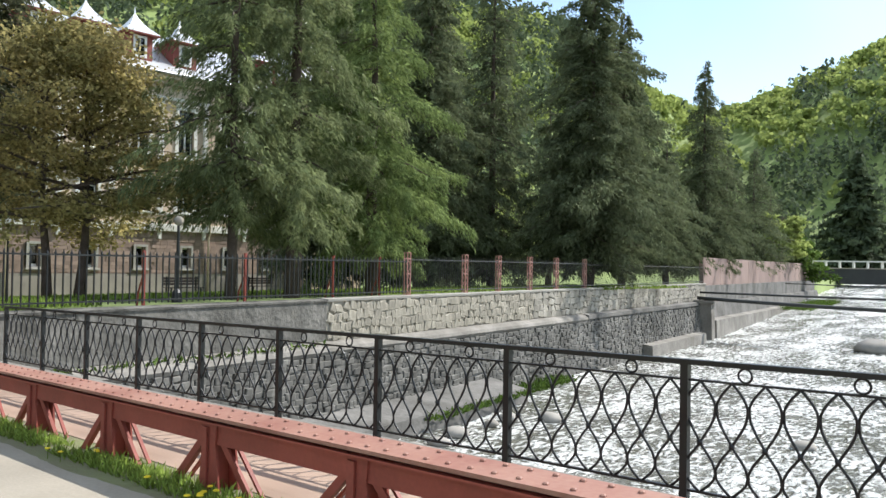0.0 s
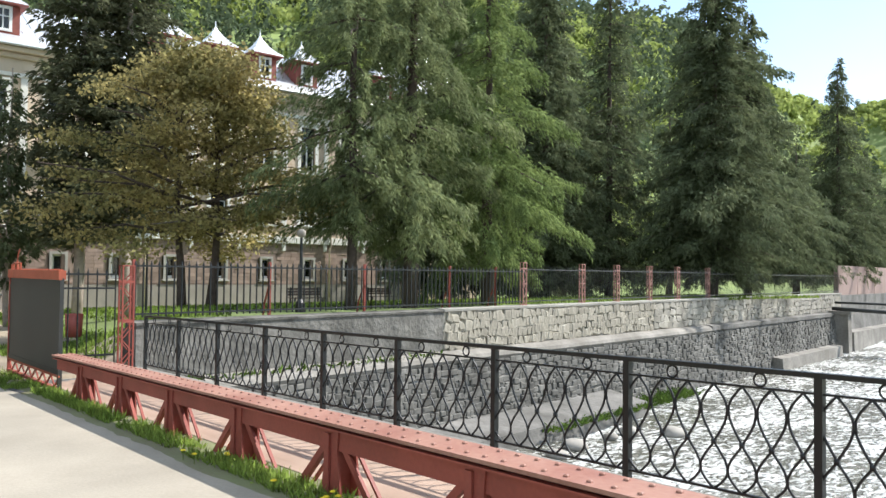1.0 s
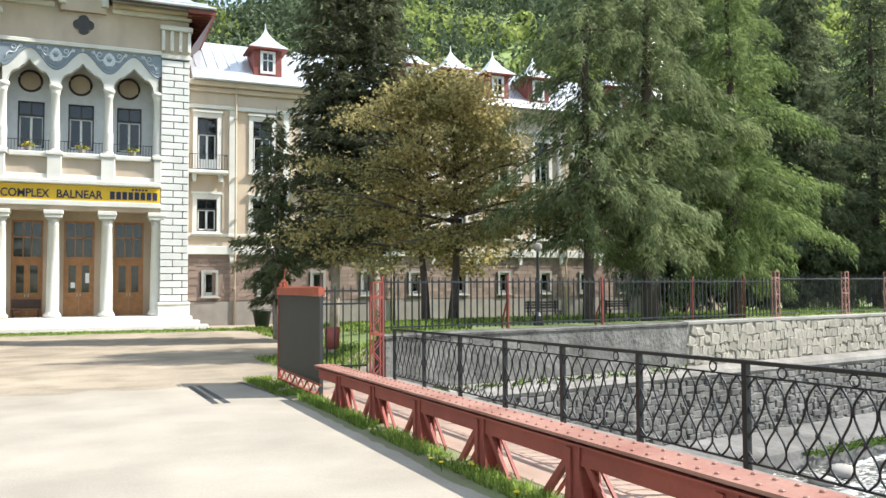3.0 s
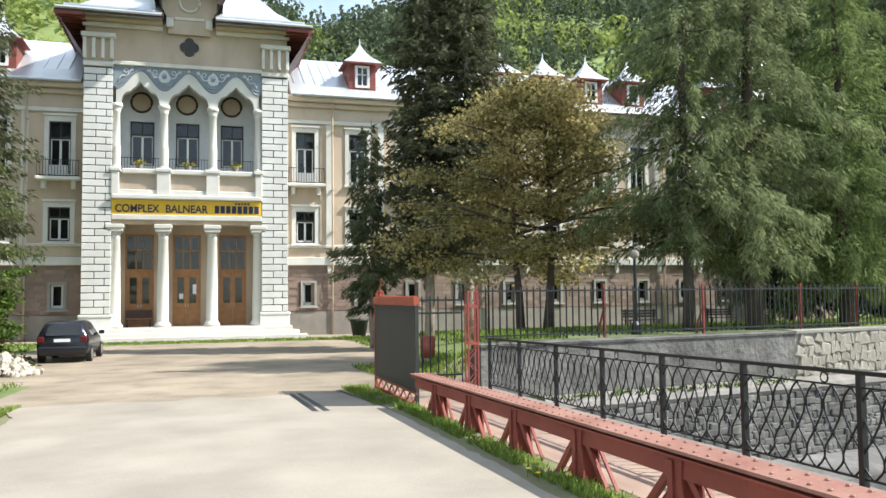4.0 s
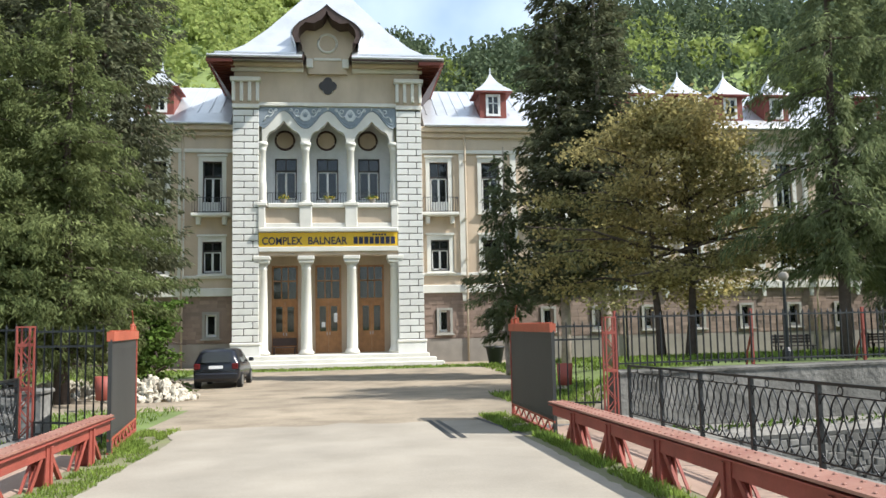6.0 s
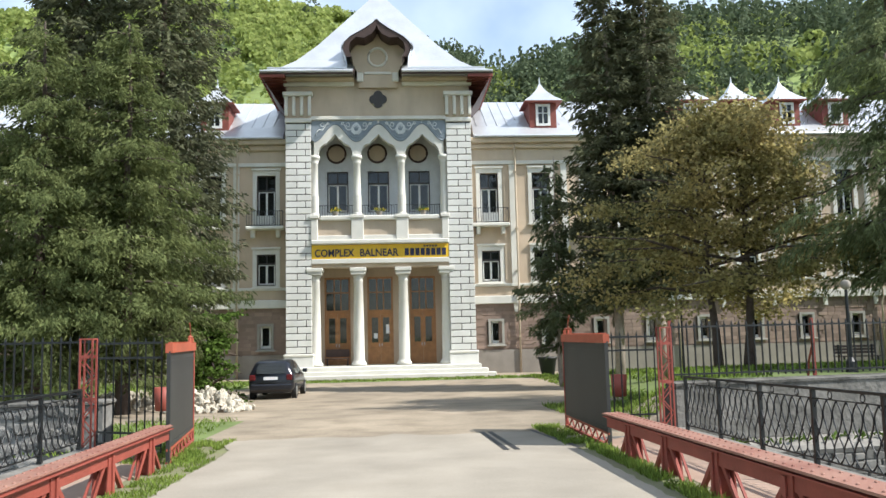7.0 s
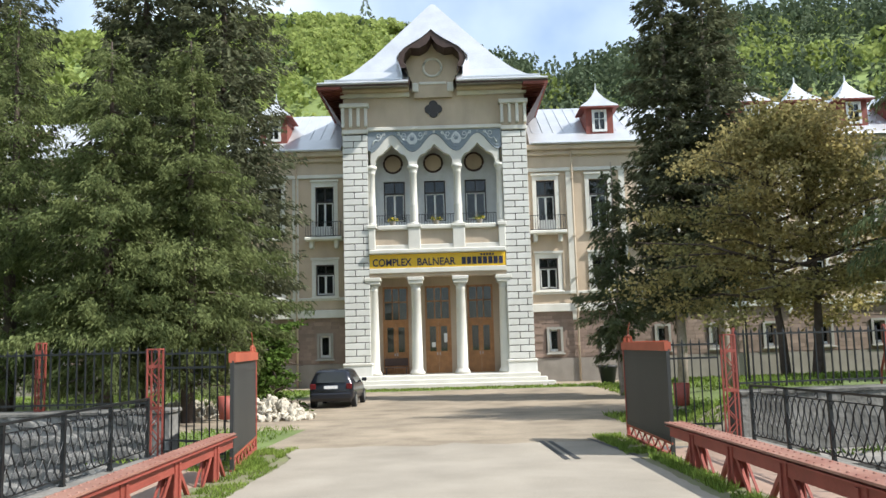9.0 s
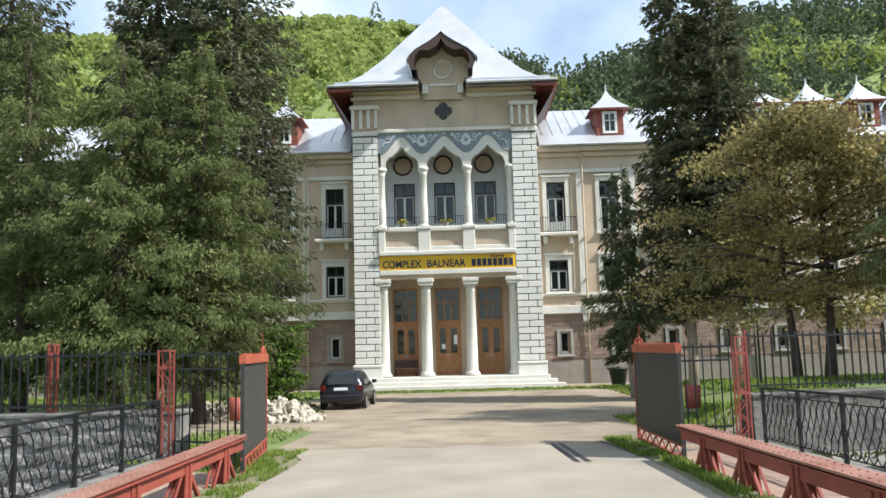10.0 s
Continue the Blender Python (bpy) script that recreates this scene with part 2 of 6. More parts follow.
def box(x0, x1, y0, y1, z0, z1, bm=None, bev=0.0):
    own = bmesh.new() if bm is None or bev else bm
    r = bmesh.ops.create_cube(own, size=1.0)
    bmesh.ops.transform(own, verts=r["verts"], matrix=Matrix.Translation(((x0 + x1) / 2, (y0 + y1) / 2, (z0 + z1) / 2)) @ Matrix.Diagonal((x1 - x0, y1 - y0, z1 - z0, 1)))
    if bev:
        bmesh.ops.bevel(own, geom=own.edges[:], offset=bev, segments=1, affect="EDGES")
    return own


def bar(p, q, w, h, bm=None):
    """A bar from p to q, w wide sideways, h high."""
    bm = bm or bmesh.new()
    p, q = Vector(p), Vector(q)
    d = (q - p).normalized()
    up = Vector((0, 0, 1)) if abs(d.z) < 0.9 else Vector((0, 1, 0))
    s = d.cross(up).normalized()
    u = s.cross(d)
    v = [bm.verts.new(c + s * a * w / 2 + u * b * h / 2) for c in (p, q) for a, b in ((-1, -1), (1, -1), (1, 1), (-1, 1))]
    for f in ((3, 2, 1, 0), (4, 5, 6, 7), (0, 1, 5, 4), (1, 2, 6, 5), (2, 3, 7, 6), (3, 0, 4, 7)):
        bm.faces.new([v[i] for i in f])
    return bm


def tube(points, r, seg=6, bm=None, taper=None):
    bm = bm or bmesh.new()
    pts = [Vector(p) for p in points]
    rings = []
    for i, p in enumerate(pts):
        d = (pts[min(i + 1, len(pts) - 1)] - pts[max(i - 1, 0)]).normalized()
        up = Vector((0, 0, 1)) if abs(d.z) < 0.95 else Vector((1, 0, 0))
        s = d.cross(up).normalized()
        u = s.cross(d)
        rad = r if taper is None else r + (taper - r) * i / (len(pts) - 1)
        rings.append([bm.verts.new(p + (s * math.cos(a) + u * math.sin(a)) * rad) for a in (2 * math.pi * k / seg for k in range(seg))])
    for a, b in zip(rings, rings[1:]):
        for k in range(seg):
            bm.faces.new((a[k], a[(k + 1) % seg], b[(k + 1) % seg], b[k]))
    bm.faces.new(rings[0][::-1])
    bm.faces.new(rings[-1])
    return bm


def lathe(profile, at, seg=20, bm=None):
    """profile: (radius, z) pairs from the bottom up."""
    bm = bm or bmesh.new()
    rings = [[bm.verts.new((at[0] + r * math.cos(2 * math.pi * k / seg), at[1] + r * math.sin(2 * math.pi * k / seg), at[2] + z)) for k in range(seg)] for r, z in profile]
    for a, b in zip(rings, rings[1:]):
        for k in range(seg):
            bm.faces.new((a[k], a[(k + 1) % seg], b[(k + 1) % seg], b[k]))
    bm.faces.new(rings[0][::-1])
    bm.faces.new(rings[-1])
    return bm


def slab(outline, y0, y1, bm=None):
    """An outline in x, z as a slab from y0 to y1."""
    bm = bm or bmesh.new()
    a = [bm.verts.new((x, y0, z)) for x, z in outline]
    b = [bm.verts.new((x, y1, z)) for x, z in outline]
    n = len(a)
    bm.faces.new(a)
    bm.faces.new(b[::-1])
    for i in range(n):
        bm.faces.new((a[i], b[i], b[(i + 1) % n], a[(i + 1) % n]))
    return bm


def pierced(x0, x1, z0, z1, y0, y1, holes, bm=None):
    """A wall in the x, z plane with rectangular openings (xa, xb, za, zb)."""
    bm = bm or bmesh.new()
    xs = sorted({x0, x1, *[v for h in holes for v in h[:2] if x0 < v < x1]})
    zs = sorted({z0, z1, *[v for h in holes for v in h[2:] if z0 < v < z1]})
    for a, b in zip(xs, xs[1:]):
        run = None
        for c, d in zip(zs, zs[1:]):
            mx_, mz_ = (a + b) / 2, (c + d) / 2
            free = not any(h[0] < mx_ < h[1] and h[2] < mz_ < h[3] for h in holes)
            if free:
                run = (run[0], d) if run else (c, d)
            if run and (not free or d == z1):
                box(a, b, y0, y1, run[0], run[1], bm)
                run = None
    return bm


def fall(y):
    """The deck and the yard slope gently down from the river."""
    return -0.02 * min(max(y, -10.0), 31.0)

# ---- ground, river and hills ----
def bank(x):
    return 15.6 + 0.17 * max(x - 5.0, 0.0)


def ridge(az):
    return np.interp(az, (-75, -40, -27, -9, -4, 3, 8, 12, 20, 26, 40, 54, 62, 66, 68, 71, 76, 84, 100), (0.30, 0.36, 0.37, 0.425, 0.41, 0.350, 0.325, 0.345, 0.380, 0.37, 0.35, 0.31, 0.225, 0.195, 0.20, 0.22, 0.26, 0.31, 0.33))


def hill(x, y):
    r, az = math.hypot(x, y), math.degrees(math.atan2(x, y))
    if abs(az) > 110 or r < 60:
        return 0.0
    far = min(max((az - 56) / 8, 0), 1)
    foot, top = 92 + 220 * far, 370 + 200 * far
    e = float(ridge(az)) - 0.02
    s = min(max((r - foot) / (top - foot), 0), 1)
    h = e * top * (0.25 * s + 0.75 * s * s * (3 - 2 * s))
    return h * min(1, (110 - abs(az)) / 20) + s * 6 * noise.noise(Vector((x / 60, y / 60, 0)))


def ground_z(x, y):
    lift = 0.0
    x0 = 5.0 + 4.5 * min(max((y - 19.0) / 8.0, 0.0), 1.0)
    if x > x0:
        lift = 0.95 * min(1, (x - x0) / 1.8) * min(1, max(0, (bank(x) + 30 - y) / 24))
    return fall(y) + hill(x, y) + lift


xs = [-900, -600, -420, -330] + list(range(-280, -40, 12)) + list(range(-40, 4, 4)) + [5, 6] + list(range(8, 60, 4)) + list(range(60, 330, 12)) + [345, 380, 420, 470, 520, 580, 650, 720, 800, 1000, 1400]
vs = [-600, -60, -30.1, -30.0, 0.20, 0.28, 0.5, 1.5, 3, 6, 8, 10, 14, 18, 22, 26, 30, 34, 40, 46] + list(range(54, 330, 9)) + [345, 370, 400, 450, 520, 620, 800, 1200]
verts, faces = [], []
for v in vs:
    for x in xs:
        y = bank(x) + v
        if v > 60 or x > 330:
            y = bank(min(x, 330)) + v
        z = -4.5 if -30.05 < v < 0.25 else (0.0 if v < -20 else ground_z(x, y))
        verts.append((x, y, z))
n = len(xs)
for j in range(len(vs) - 1):
    for i in range(n - 1):
        faces.append((j * n + i, j * n + i + 1, (j + 1) * n + i + 1, (j + 1) * n + i))
ground = tagged(new("ground", raw("ground", verts, faces, "dirt")), "pale dusty dirt yard running up into wooded hills", "ground", "", "structure")
ground.data.materials.append(M["lawn"])
ground.data.materials.append(M["forest"])
for p in ground.data.polygons:
    c = p.center
    if math.hypot(c.x, c.y) > 72 or c.y > 64:
        p.material_index = 2
    elif c.x > 6.2 and c.y < 44 and not (c.x < 10 and c.y > 27) or c.x < -13 or c.x > 13 or (c.x < -5.3 and c.y < 22):
        p.material_index = 1
ground.data.shade_smooth()

# lawns lie on the yard beside the gravel forecourt
def patch(name, outline, z_off, material, label, step=1.0):
    bm = bmesh.new()
    x0, x1, y0, y1 = outline
    nx, ny = max(2, int((x1 - x0) / step)), max(2, int((y1 - y0) / step))
    rows = []
    for j in range(ny + 1):
        row = []
        for i in range(nx + 1):
            x, y = x0 + (x1 - x0) * i / nx, y0 + (y1 - y0) * j / ny
            edge = i in (0, nx) or j in (0, ny)
            k = 0.45 if edge else 0.0
            x += k * noise.noise(Vector((x * 1.3, y * 1.3, 3)))
            y += k * noise.noise(Vector((x * 1.3, y * 1.3, 9)))
            row.append(bm.verts.new((x, y, fall(y) + (z_off if not edge else 0.003))))
        rows.append(row)
    for a, b in zip(rows, rows[1:]):
        for i in range(nx):
            bm.faces.new((a[i], a[i + 1], b[i + 1], b[i]))
    return solid(name, bm, material, label, "lawn", "structure")


patch("lawn_strip", (-30, -7.2, 38.5, 45.2), 0.03, "lawn", "thin grass strip before the building steps")
patch("lawn_strip", (-6.2, 13, 42.2, 44.6), 0.025, "lawn", "thin worn grass strip before the stone steps")

# river
def water_z(x):
    return -3.05 + 0.03 * max(0.0, x - 48)


bm = bmesh.new()
nx, ny = 220, 40
rows = []
for j in range(ny + 1):
    rows.append([])
    for i in range(nx + 1):
        x = -60 + 460 * (i / nx) ** 1.6
        y = bank(x) - 31 + 31.1 * j / ny
        rows[-1].append(bm.verts.new((x, y, water_z(x) + 0.13 * noise.fractal(Vector((x * 0.35, y * 0.8, 1)), 1.0, 2.0, 3))))
for a, b in zip(rows, rows[1:]):
    for i in range(nx):
        bm.faces.new((a[i], a[i + 1], b[i + 1], b[i]))
solid("water", bm, "water", "shallow fast river with white foaming rapids", "river", "structure", True)

# river boulders
def boulder(at, r, flat=0.5):
    bm = bmesh.new()
    bmesh.ops.create_icosphere(bm, subdivisions=2, radius=1)
    for v in bm.verts:
        v.co *= 1 + 0.25 * noise.noise(v.co * 1.5 + Vector(at))
        v.co = Vector((v.co.x * r, v.co.y * r, v.co.z * r * flat)) + Vector(at)
    return solid("boulder", bm, "concrete", "grey wet boulder standing in the rapids", "boulder", "", True)


boulder((52, 12.6, -2.85), 1.4, 0.45)
boulder((22.3, 7.2, -3.0), 0.35)
boulder((20.5, 14.0, -2.95), 0.4)
for k in range(9):
    boulder((11 + k * 1.2 + random.uniform(-.5, .5), bank(11 + k * 1.2) - 3.6 + random.uniform(-.8, .6), -2.95), random.uniform(0.15, 0.38))

# ---- embankment wall along the river ----
DIR = Vector((1, 0.17, 0)).normalized()
OUT = Vector((0.17, -1, 0)).normalized()


def along(s, out=0.0, z=0.0):
    """A place s metres along the embankment from the bridge, out metres over the river."""
    return Vector((5.3, 15.7, z)) + DIR * s + OUT * out


def prism(s0, s1, section, bm=None):
    """A run of the embankment with a section of (out, z) pairs."""
    bm = bm or bmesh.new()
    a, b = [bm.verts.new(along(s0, o, z)) for o, z in section], [bm.verts.new(along(s1, o, z)) for o, z in section]
    k = len(a)
    bm.faces.new(a)
    bm.faces.new(b[::-1])
    for i in range(k):
        bm.faces.new((a[i], b[i], b[(i + 1) % k], a[(i + 1) % k]))
    return bm


wall = solid("wall_river", prism(0.1, 100, ((-0.5, -4.2), (0.85, -4.2), (0.30, -0.72), (-0.02, -0.70), (-0.02, 0.50), (-0.5, 0.50))), "darkstone", "tall rubble masonry river embankment wall, dark and damp below", "embankment wall", "structure")
part("coping", prism(0.1, 9.2, ((-0.36, 0.50), (0.05, 0.57), (0.06, 0.62), (-0.36, 0.65))), "roughrender", wall, "dark crumbling coping")
part("coping", prism(9.2, 49, ((-0.36, 0.50), (0.06, 0.58), (0.07, 0.645), (-0.36, 0.665))), "coping", wall, "weathered grey coping slabs")
part("ledge", prism(1.5, 27, ((-0.05, -0.80), (0.36, -0.84), (0.42, -0.74), (0.38, -0.64), (0.24, -0.56), (-0.05, -0.50))), "stainedconcrete", wall, "rounded weathered stone ledge")
part("ledge", prism(27, 49, ((-0.05, -0.72), (0.42, -0.74), (0.42, -0.56), (0.25, -0.52), (-0.05, -0.5))), "darkstone", wall, "dark stone ledge")
part("mortar_bed", prism(9.2, 49, ((-0.3, -0.5), (-0.012, -0.5), (-0.012, 0.57), (-0.3, 0.57))), "mortar", wall, "pale mortar between the stones")
part("render_panel", prism(0.12, 9.2, ((-0.3, -0.5), (0.012, -0.5), (0.012, 0.57), (-0.3, 0.57))), "roughrender", wall, "grey rough rendered stretch")
part("foot_slab", prism(3.0, 17.5, ((0.4, -4), (2.3, -4), (2.0, -2.6), (0.4, -2.3))), "darkstone", wall, "worn concrete footing slab")
part("foot_slab", prism(34.0, 44.8, ((0.3, -4), (1.25, -4), (1.15, -2.45), (0.3, -2.35))), "stainedconcrete", wall, "pale concrete footing block")
part("foot_slab", prism(47.2, 100, ((0.3, -4), (1.3, -4), (1.2, -1.75), (0.3, -1.7))), "stainedconcrete", wall, "pale concrete footing block")
part("pier", prism(46.0, 46.8, ((-0.3, -4), (1.25, -4), (1.15, -0.6), (-0.3, -0.6))), "stainedconcrete", wall, "dark concrete pier under the pipes")
part("pier_cap", prism(45.8, 47.0, ((-0.4, -0.6), (1.35, -0.6), (1.35, -0.4), (-0.4, -0.4))), "stainedconcrete", wall)
pw = thing("boundary_wall", along(52, -0.2, 0.5), "pink concrete panel wall standing on the embankment", "wall", "", "structure")
for k in range(10):
    part("panel", prism(49.2 + k * 4.8, 49.2 + k * 4.8 + 4.72, ((-0.5, 0.45), (-0.2, 0.45), (-0.2, 2.45), (-0.5, 2.45))), "pinkwall", pw)
# abutment under the bridge end and the bank beyond it
bm = box(-70, 5.35, 15.15, 15.75, -4.4, fall(15) - 0.06)
solid("wall_abutment", bm, "darkstone", "dark stone abutment and bank wall under the bridge end", "abutment", "structure")

# west bank wall with a rough top course
west = solid("wall_west_bank", box(-60, -5.3, 15.05, 15.62, -4.4, 0.55), "bankstone", "grey rubble stone embankment wall west of the bridge", "embankment wall", "structure")
part("coping", box(-60, -5.26, 15.0, 15.66, 0.55, 0.63, bev=0.02), "roughrender", west, "dark crumbling coping")

# pipes across the river
for name, z0, z1, sag, r, s in (("river_pipe", -0.25, -0.75, 0.25, 0.12, 45.8), ("river_pipe", 0.1, -0.1, 0.05, 0.07, 46.4), ("cable", 0.35, 0.5, 0.2, 0.05, 78.0)):
    a, b = along(s, 0.3, z0), along(s + 3, 31, z1)
    pts = [a.lerp(b, k / 16) - Vector((0, 0, sag * 4 * (k / 16) * (1 - k / 16))) for k in range(17)]
    solid(name, tube(pts, r, 8), "sheet", "dark pipe slung across the river from the embankment pier", "pipe", "", True)

# far road bridge and its parapet
fb = thing("road_bridge", (130, 36, 0), "distant low road bridge with a white railing across the river", "bridge")
part("deck", bar((128, 44, 0.9), (140, 0, 0.9), 6, 2.2), "sheet", fb)
part("roadway", bar((128, 44, 2.08), (140, 0, 2.08), 6.2, 0.16), "asphalt", fb)
for k in range(26):
    p = Vector((125, 43.2, 2.1)).lerp(Vector((137, -0.8, 2.1)), k / 25)
    part("baluster", bar(p, p + Vector((0, 0, 1.0)), 0.5, 0.25), "white", fb)
part("rail", bar((125, 43.2, 3.1), (137, -0.8, 3.1), 0.3, 0.2), "white", fb)

# ---- bridge ----
deck = bmesh.new()
for a, b in ((-14, 0), (0, 15.6)):
    v = [deck.verts.new((x, y, fall(y) + dz)) for dz in (-0.9, -0.06) for x, y in ((-5.4, a), (5.4, a), (5.4, b), (-5.4, b))]
    for f in ((3, 2, 1, 0), (4, 5, 6, 7), (0, 1, 5, 4), (1, 2, 6, 5), (2, 3, 7, 6), (3, 0, 4, 7)):
        deck.faces.new([v[i] for i in f])
solid("bridge_deck", deck, "concrete", "concrete bridge deck over the river", "bridge deck", "structure")


def sheet(name, rows, material, label, category, thick=0.02):
    """A sloping strip: rows of (y, x0, x1) with the height over the deck."""
    bm = bmesh.new()
    prev = None
    for y, x0, x1, dz in rows:
        cur = [bm.verts.new((x0 + (x1 - x0) * k / 14, y, fall(y) + dz)) for k in range(15)]
        if y == rows[-1][0]:
            for k, v in enumerate(cur):
                v.co.y += 0.7 * noise.noise(Vector((k * 0.55, 2, 8)))
        if prev:
            for k in range(14):
                bm.faces.new((prev[k], prev[k + 1], cur[k + 1], cur[k]))
        prev = cur
    return solid(name, bm, material, label, category, "structure")


rows = []
for k in range(240):
    y = -14 + 30.4 * k / 239
    w = 0.10 * noise.noise(Vector((y * 0.8, 0, 5))) + 0.07 * noise.noise(Vector((y * 3.7, 4, 1)))
    open_ = max(0, (y - 14.0) / 2.4)
    rows.append((y, -2.95 - w - 0.8 * open_ ** 2, 2.96 + w * 0.7 - 0.28 * open_, 0.03))
sheet("road", rows, "asphalt", "sun-bleached worn asphalt carriageway over the bridge", "road")
sheet("verge", [(y, 2.6, 3.62, 0.012 + 0.002) for y in (-14, -6, 0, 6, 12, 15.6)], "vergesoil", "narrow earthy verge beside the girder", "verge")
sheet("verge", [(y, -3.75, -2.7, 0.012 + 0.002) for y in (-14, -6, 0, 6, 12, 15.6)], "vergesoil", "narrow earthy verge beside the girder", "verge")
sheet("footway", [(y, 3.60, 5.15, 0.02) for y in (-14, 0, 14.8)], "walk", "dusty reddish footway outside the girder", "footway")
sheet("footway", [(y, -5.3, -3.73, 0.02) for y in (-14, 0, 14.8)], "walk", "dusty reddish footway outside the girder", "footway")
# drain slots set in the asphalt
drain = thing("road_drain", (1.6, 15, fall(15)), "long dark drain slots set in the asphalt", "drain")
for x0, x1, y0, y1 in ((1.72, 1.62, 13.5, 16.6), (1.90, 1.78, 13.5, 16.6), (2.95, 2.62, 13.5, 16.9)):
    bm = bmesh.new()
    bm.faces.new([bm.verts.new((x, y, fall(y) + 0.036)) for x, y in ((x0, y0), (x0 + 0.10, y0), (x1 + 0.10, y1), (x1, y1))])
    part("slot", bm, "tar", drain)


def girder_mesh_y(side, x):
    """A riveted truss girder along one edge of the carriageway."""
    gd = thing("truss_girder", (x, 2, fall(2)), "red riveted steel truss girder edging the bridge road", "girder", "bridge girders")
    y0, y1 = -13.5, 13.3 if side > 0 else 13.0

    def top(y):
        return 0.585 - 0.0195 * y if side > 0 else 0.40 - 0.003 * y

    bm = bar((x, y0, top(y0)), (x, y1, top(y1)), 0.32 if side > 0 else 0.26, 0.024)
    bar((x, y0, top(y0) - 0.022), (x, y1, top(y1) - 0.022), 0.22, 0.018, bm)
    plate = part("top_flange", bm, "topred", gd, "worn pale red top plate")
    for dx, w_, dz, h_ in ((-0.07, 0.016, 0.12, 0.19), (0.07, 0.016, 0.12, 0.19), (-side * 0.11, 0.08, 0.045, 0.014)):
        part("top_chord", bar((x + dx, y0, top(y0) - dz), (x + dx, y1, top(y1) - dz), w_, h_), "red", gd)
    bm = bar((x, y0, top(y0) - 0.76), (x, y1, top(y1) - 0.76), 0.2, 0.14)
    part("bottom_chord", bm, "red", gd)
    riv = bmesh.new()
    k = 0
    y = y0
    while y < y1:
        for dx in (-0.09, 0.09):
            lathe(((0.020, 0), (0.017, 0.010), (0.008, 0.015)), (x + dx, y + (0.06 if dx > 0 else 0), top(y) + 0.011), 6, riv)
        y += 0.165
    tagged(part("rivet", riv, "topred", gd, "rows of rivet heads"), kind="stuff")
    pitch = 1.665
    ys = [y for y in (0.42 + pitch * k for k in range(-8, 8)) if y0 < y < y1]
    for y in ys:
        t = top(y) - 0.03
        bm = bmesh.new()
        for dx in (-0.085, 0.085):
            o = [(-0.17, t - 0.72), (0.17, t - 0.72), (0.085, t - 0.18), (0.10, t - 0.03), (-0.10, t - 0.03), (-0.085, t - 0.18)]
            a = [bm.verts.new((x + dx - 0.008, y + p, z)) for p, z in o]
            b = [bm.verts.new((x + dx + 0.008, y + p, z)) for p, z in o]
            bm.faces.new(a)
            bm.faces.new(b[::-1])
            for i in range(6):
                bm.faces.new((a[i], b[i], b[(i + 1) % 6], a[(i + 1) % 6]))
        box(x - 0.08, x + 0.08, y - 0.012, y + 0.012, t - 0.72, t - 0.04, bm)
        bar((x - side * 0.105, y + 0.04, t - 0.72), (x - side * 0.105, y + 0.04, t - 0.06), 0.018, 0.07, bm)
        part("vertical_post", bm, "red", gd)
        for sgn in (-1, 1):
            a = Vector((x - side * 0.03, y + sgn * 0.11, t - 0.16))
            b = Vector((x - side * 0.03, y + sgn * 0.70, t - 0.74))
            bm = bar(a, b, 0.03, 0.022)
            bar(a + Vector((side * 0.09, 0, 0)), b + Vector((side * 0.09, 0, 0)), 0.03, 0.022, bm)
            bar(a + Vector((-side * 0.03, 0, 0.02)), b + Vector((-side * 0.03, 0, 0.02)), 0.012, 0.06, bm)
            part("diagonal", bm, "red", gd)
    return gd


girder_mesh_y(1, 3.485)
girder_mesh_y(-1, -3.64)


# ---- ornamental railing ----
def eight(h, a=0.101):
    pts = []
    for k in range(25):
        s = k / 24
        if s < 0.56:
            u = s / 0.56
            w = a * (math.sin(math.pi * min(u / 0.42, 1) / 2) if u < 0.42 else math.cos(math.pi * (u - 0.42) / 0.58 / 2) ** 1.15)
        else:
            u = (1 - s) / 0.44
            w = -a * (math.sin(math.pi * min(u / 0.42, 1) / 2) if u < 0.42 else math.cos(math.pi * (u - 0.42) / 0.58 / 2) ** 1.15)
        pts.append((w, h * (1 - s)))
    return pts


def railing_mesh(h):
    bm = bmesh.new()
    for sg, dx in ((1, 0.004), (-1, -0.004)):
        tube([(dx, sg * w, z) for w, z in eight(h)], 0.0095, 5, bm)
    box(-0.014, 0.014, -0.014, 0.014, h * 0.42, h * 0.47, bm)
    return mesh_of(bm, "scroll", "iron", True)


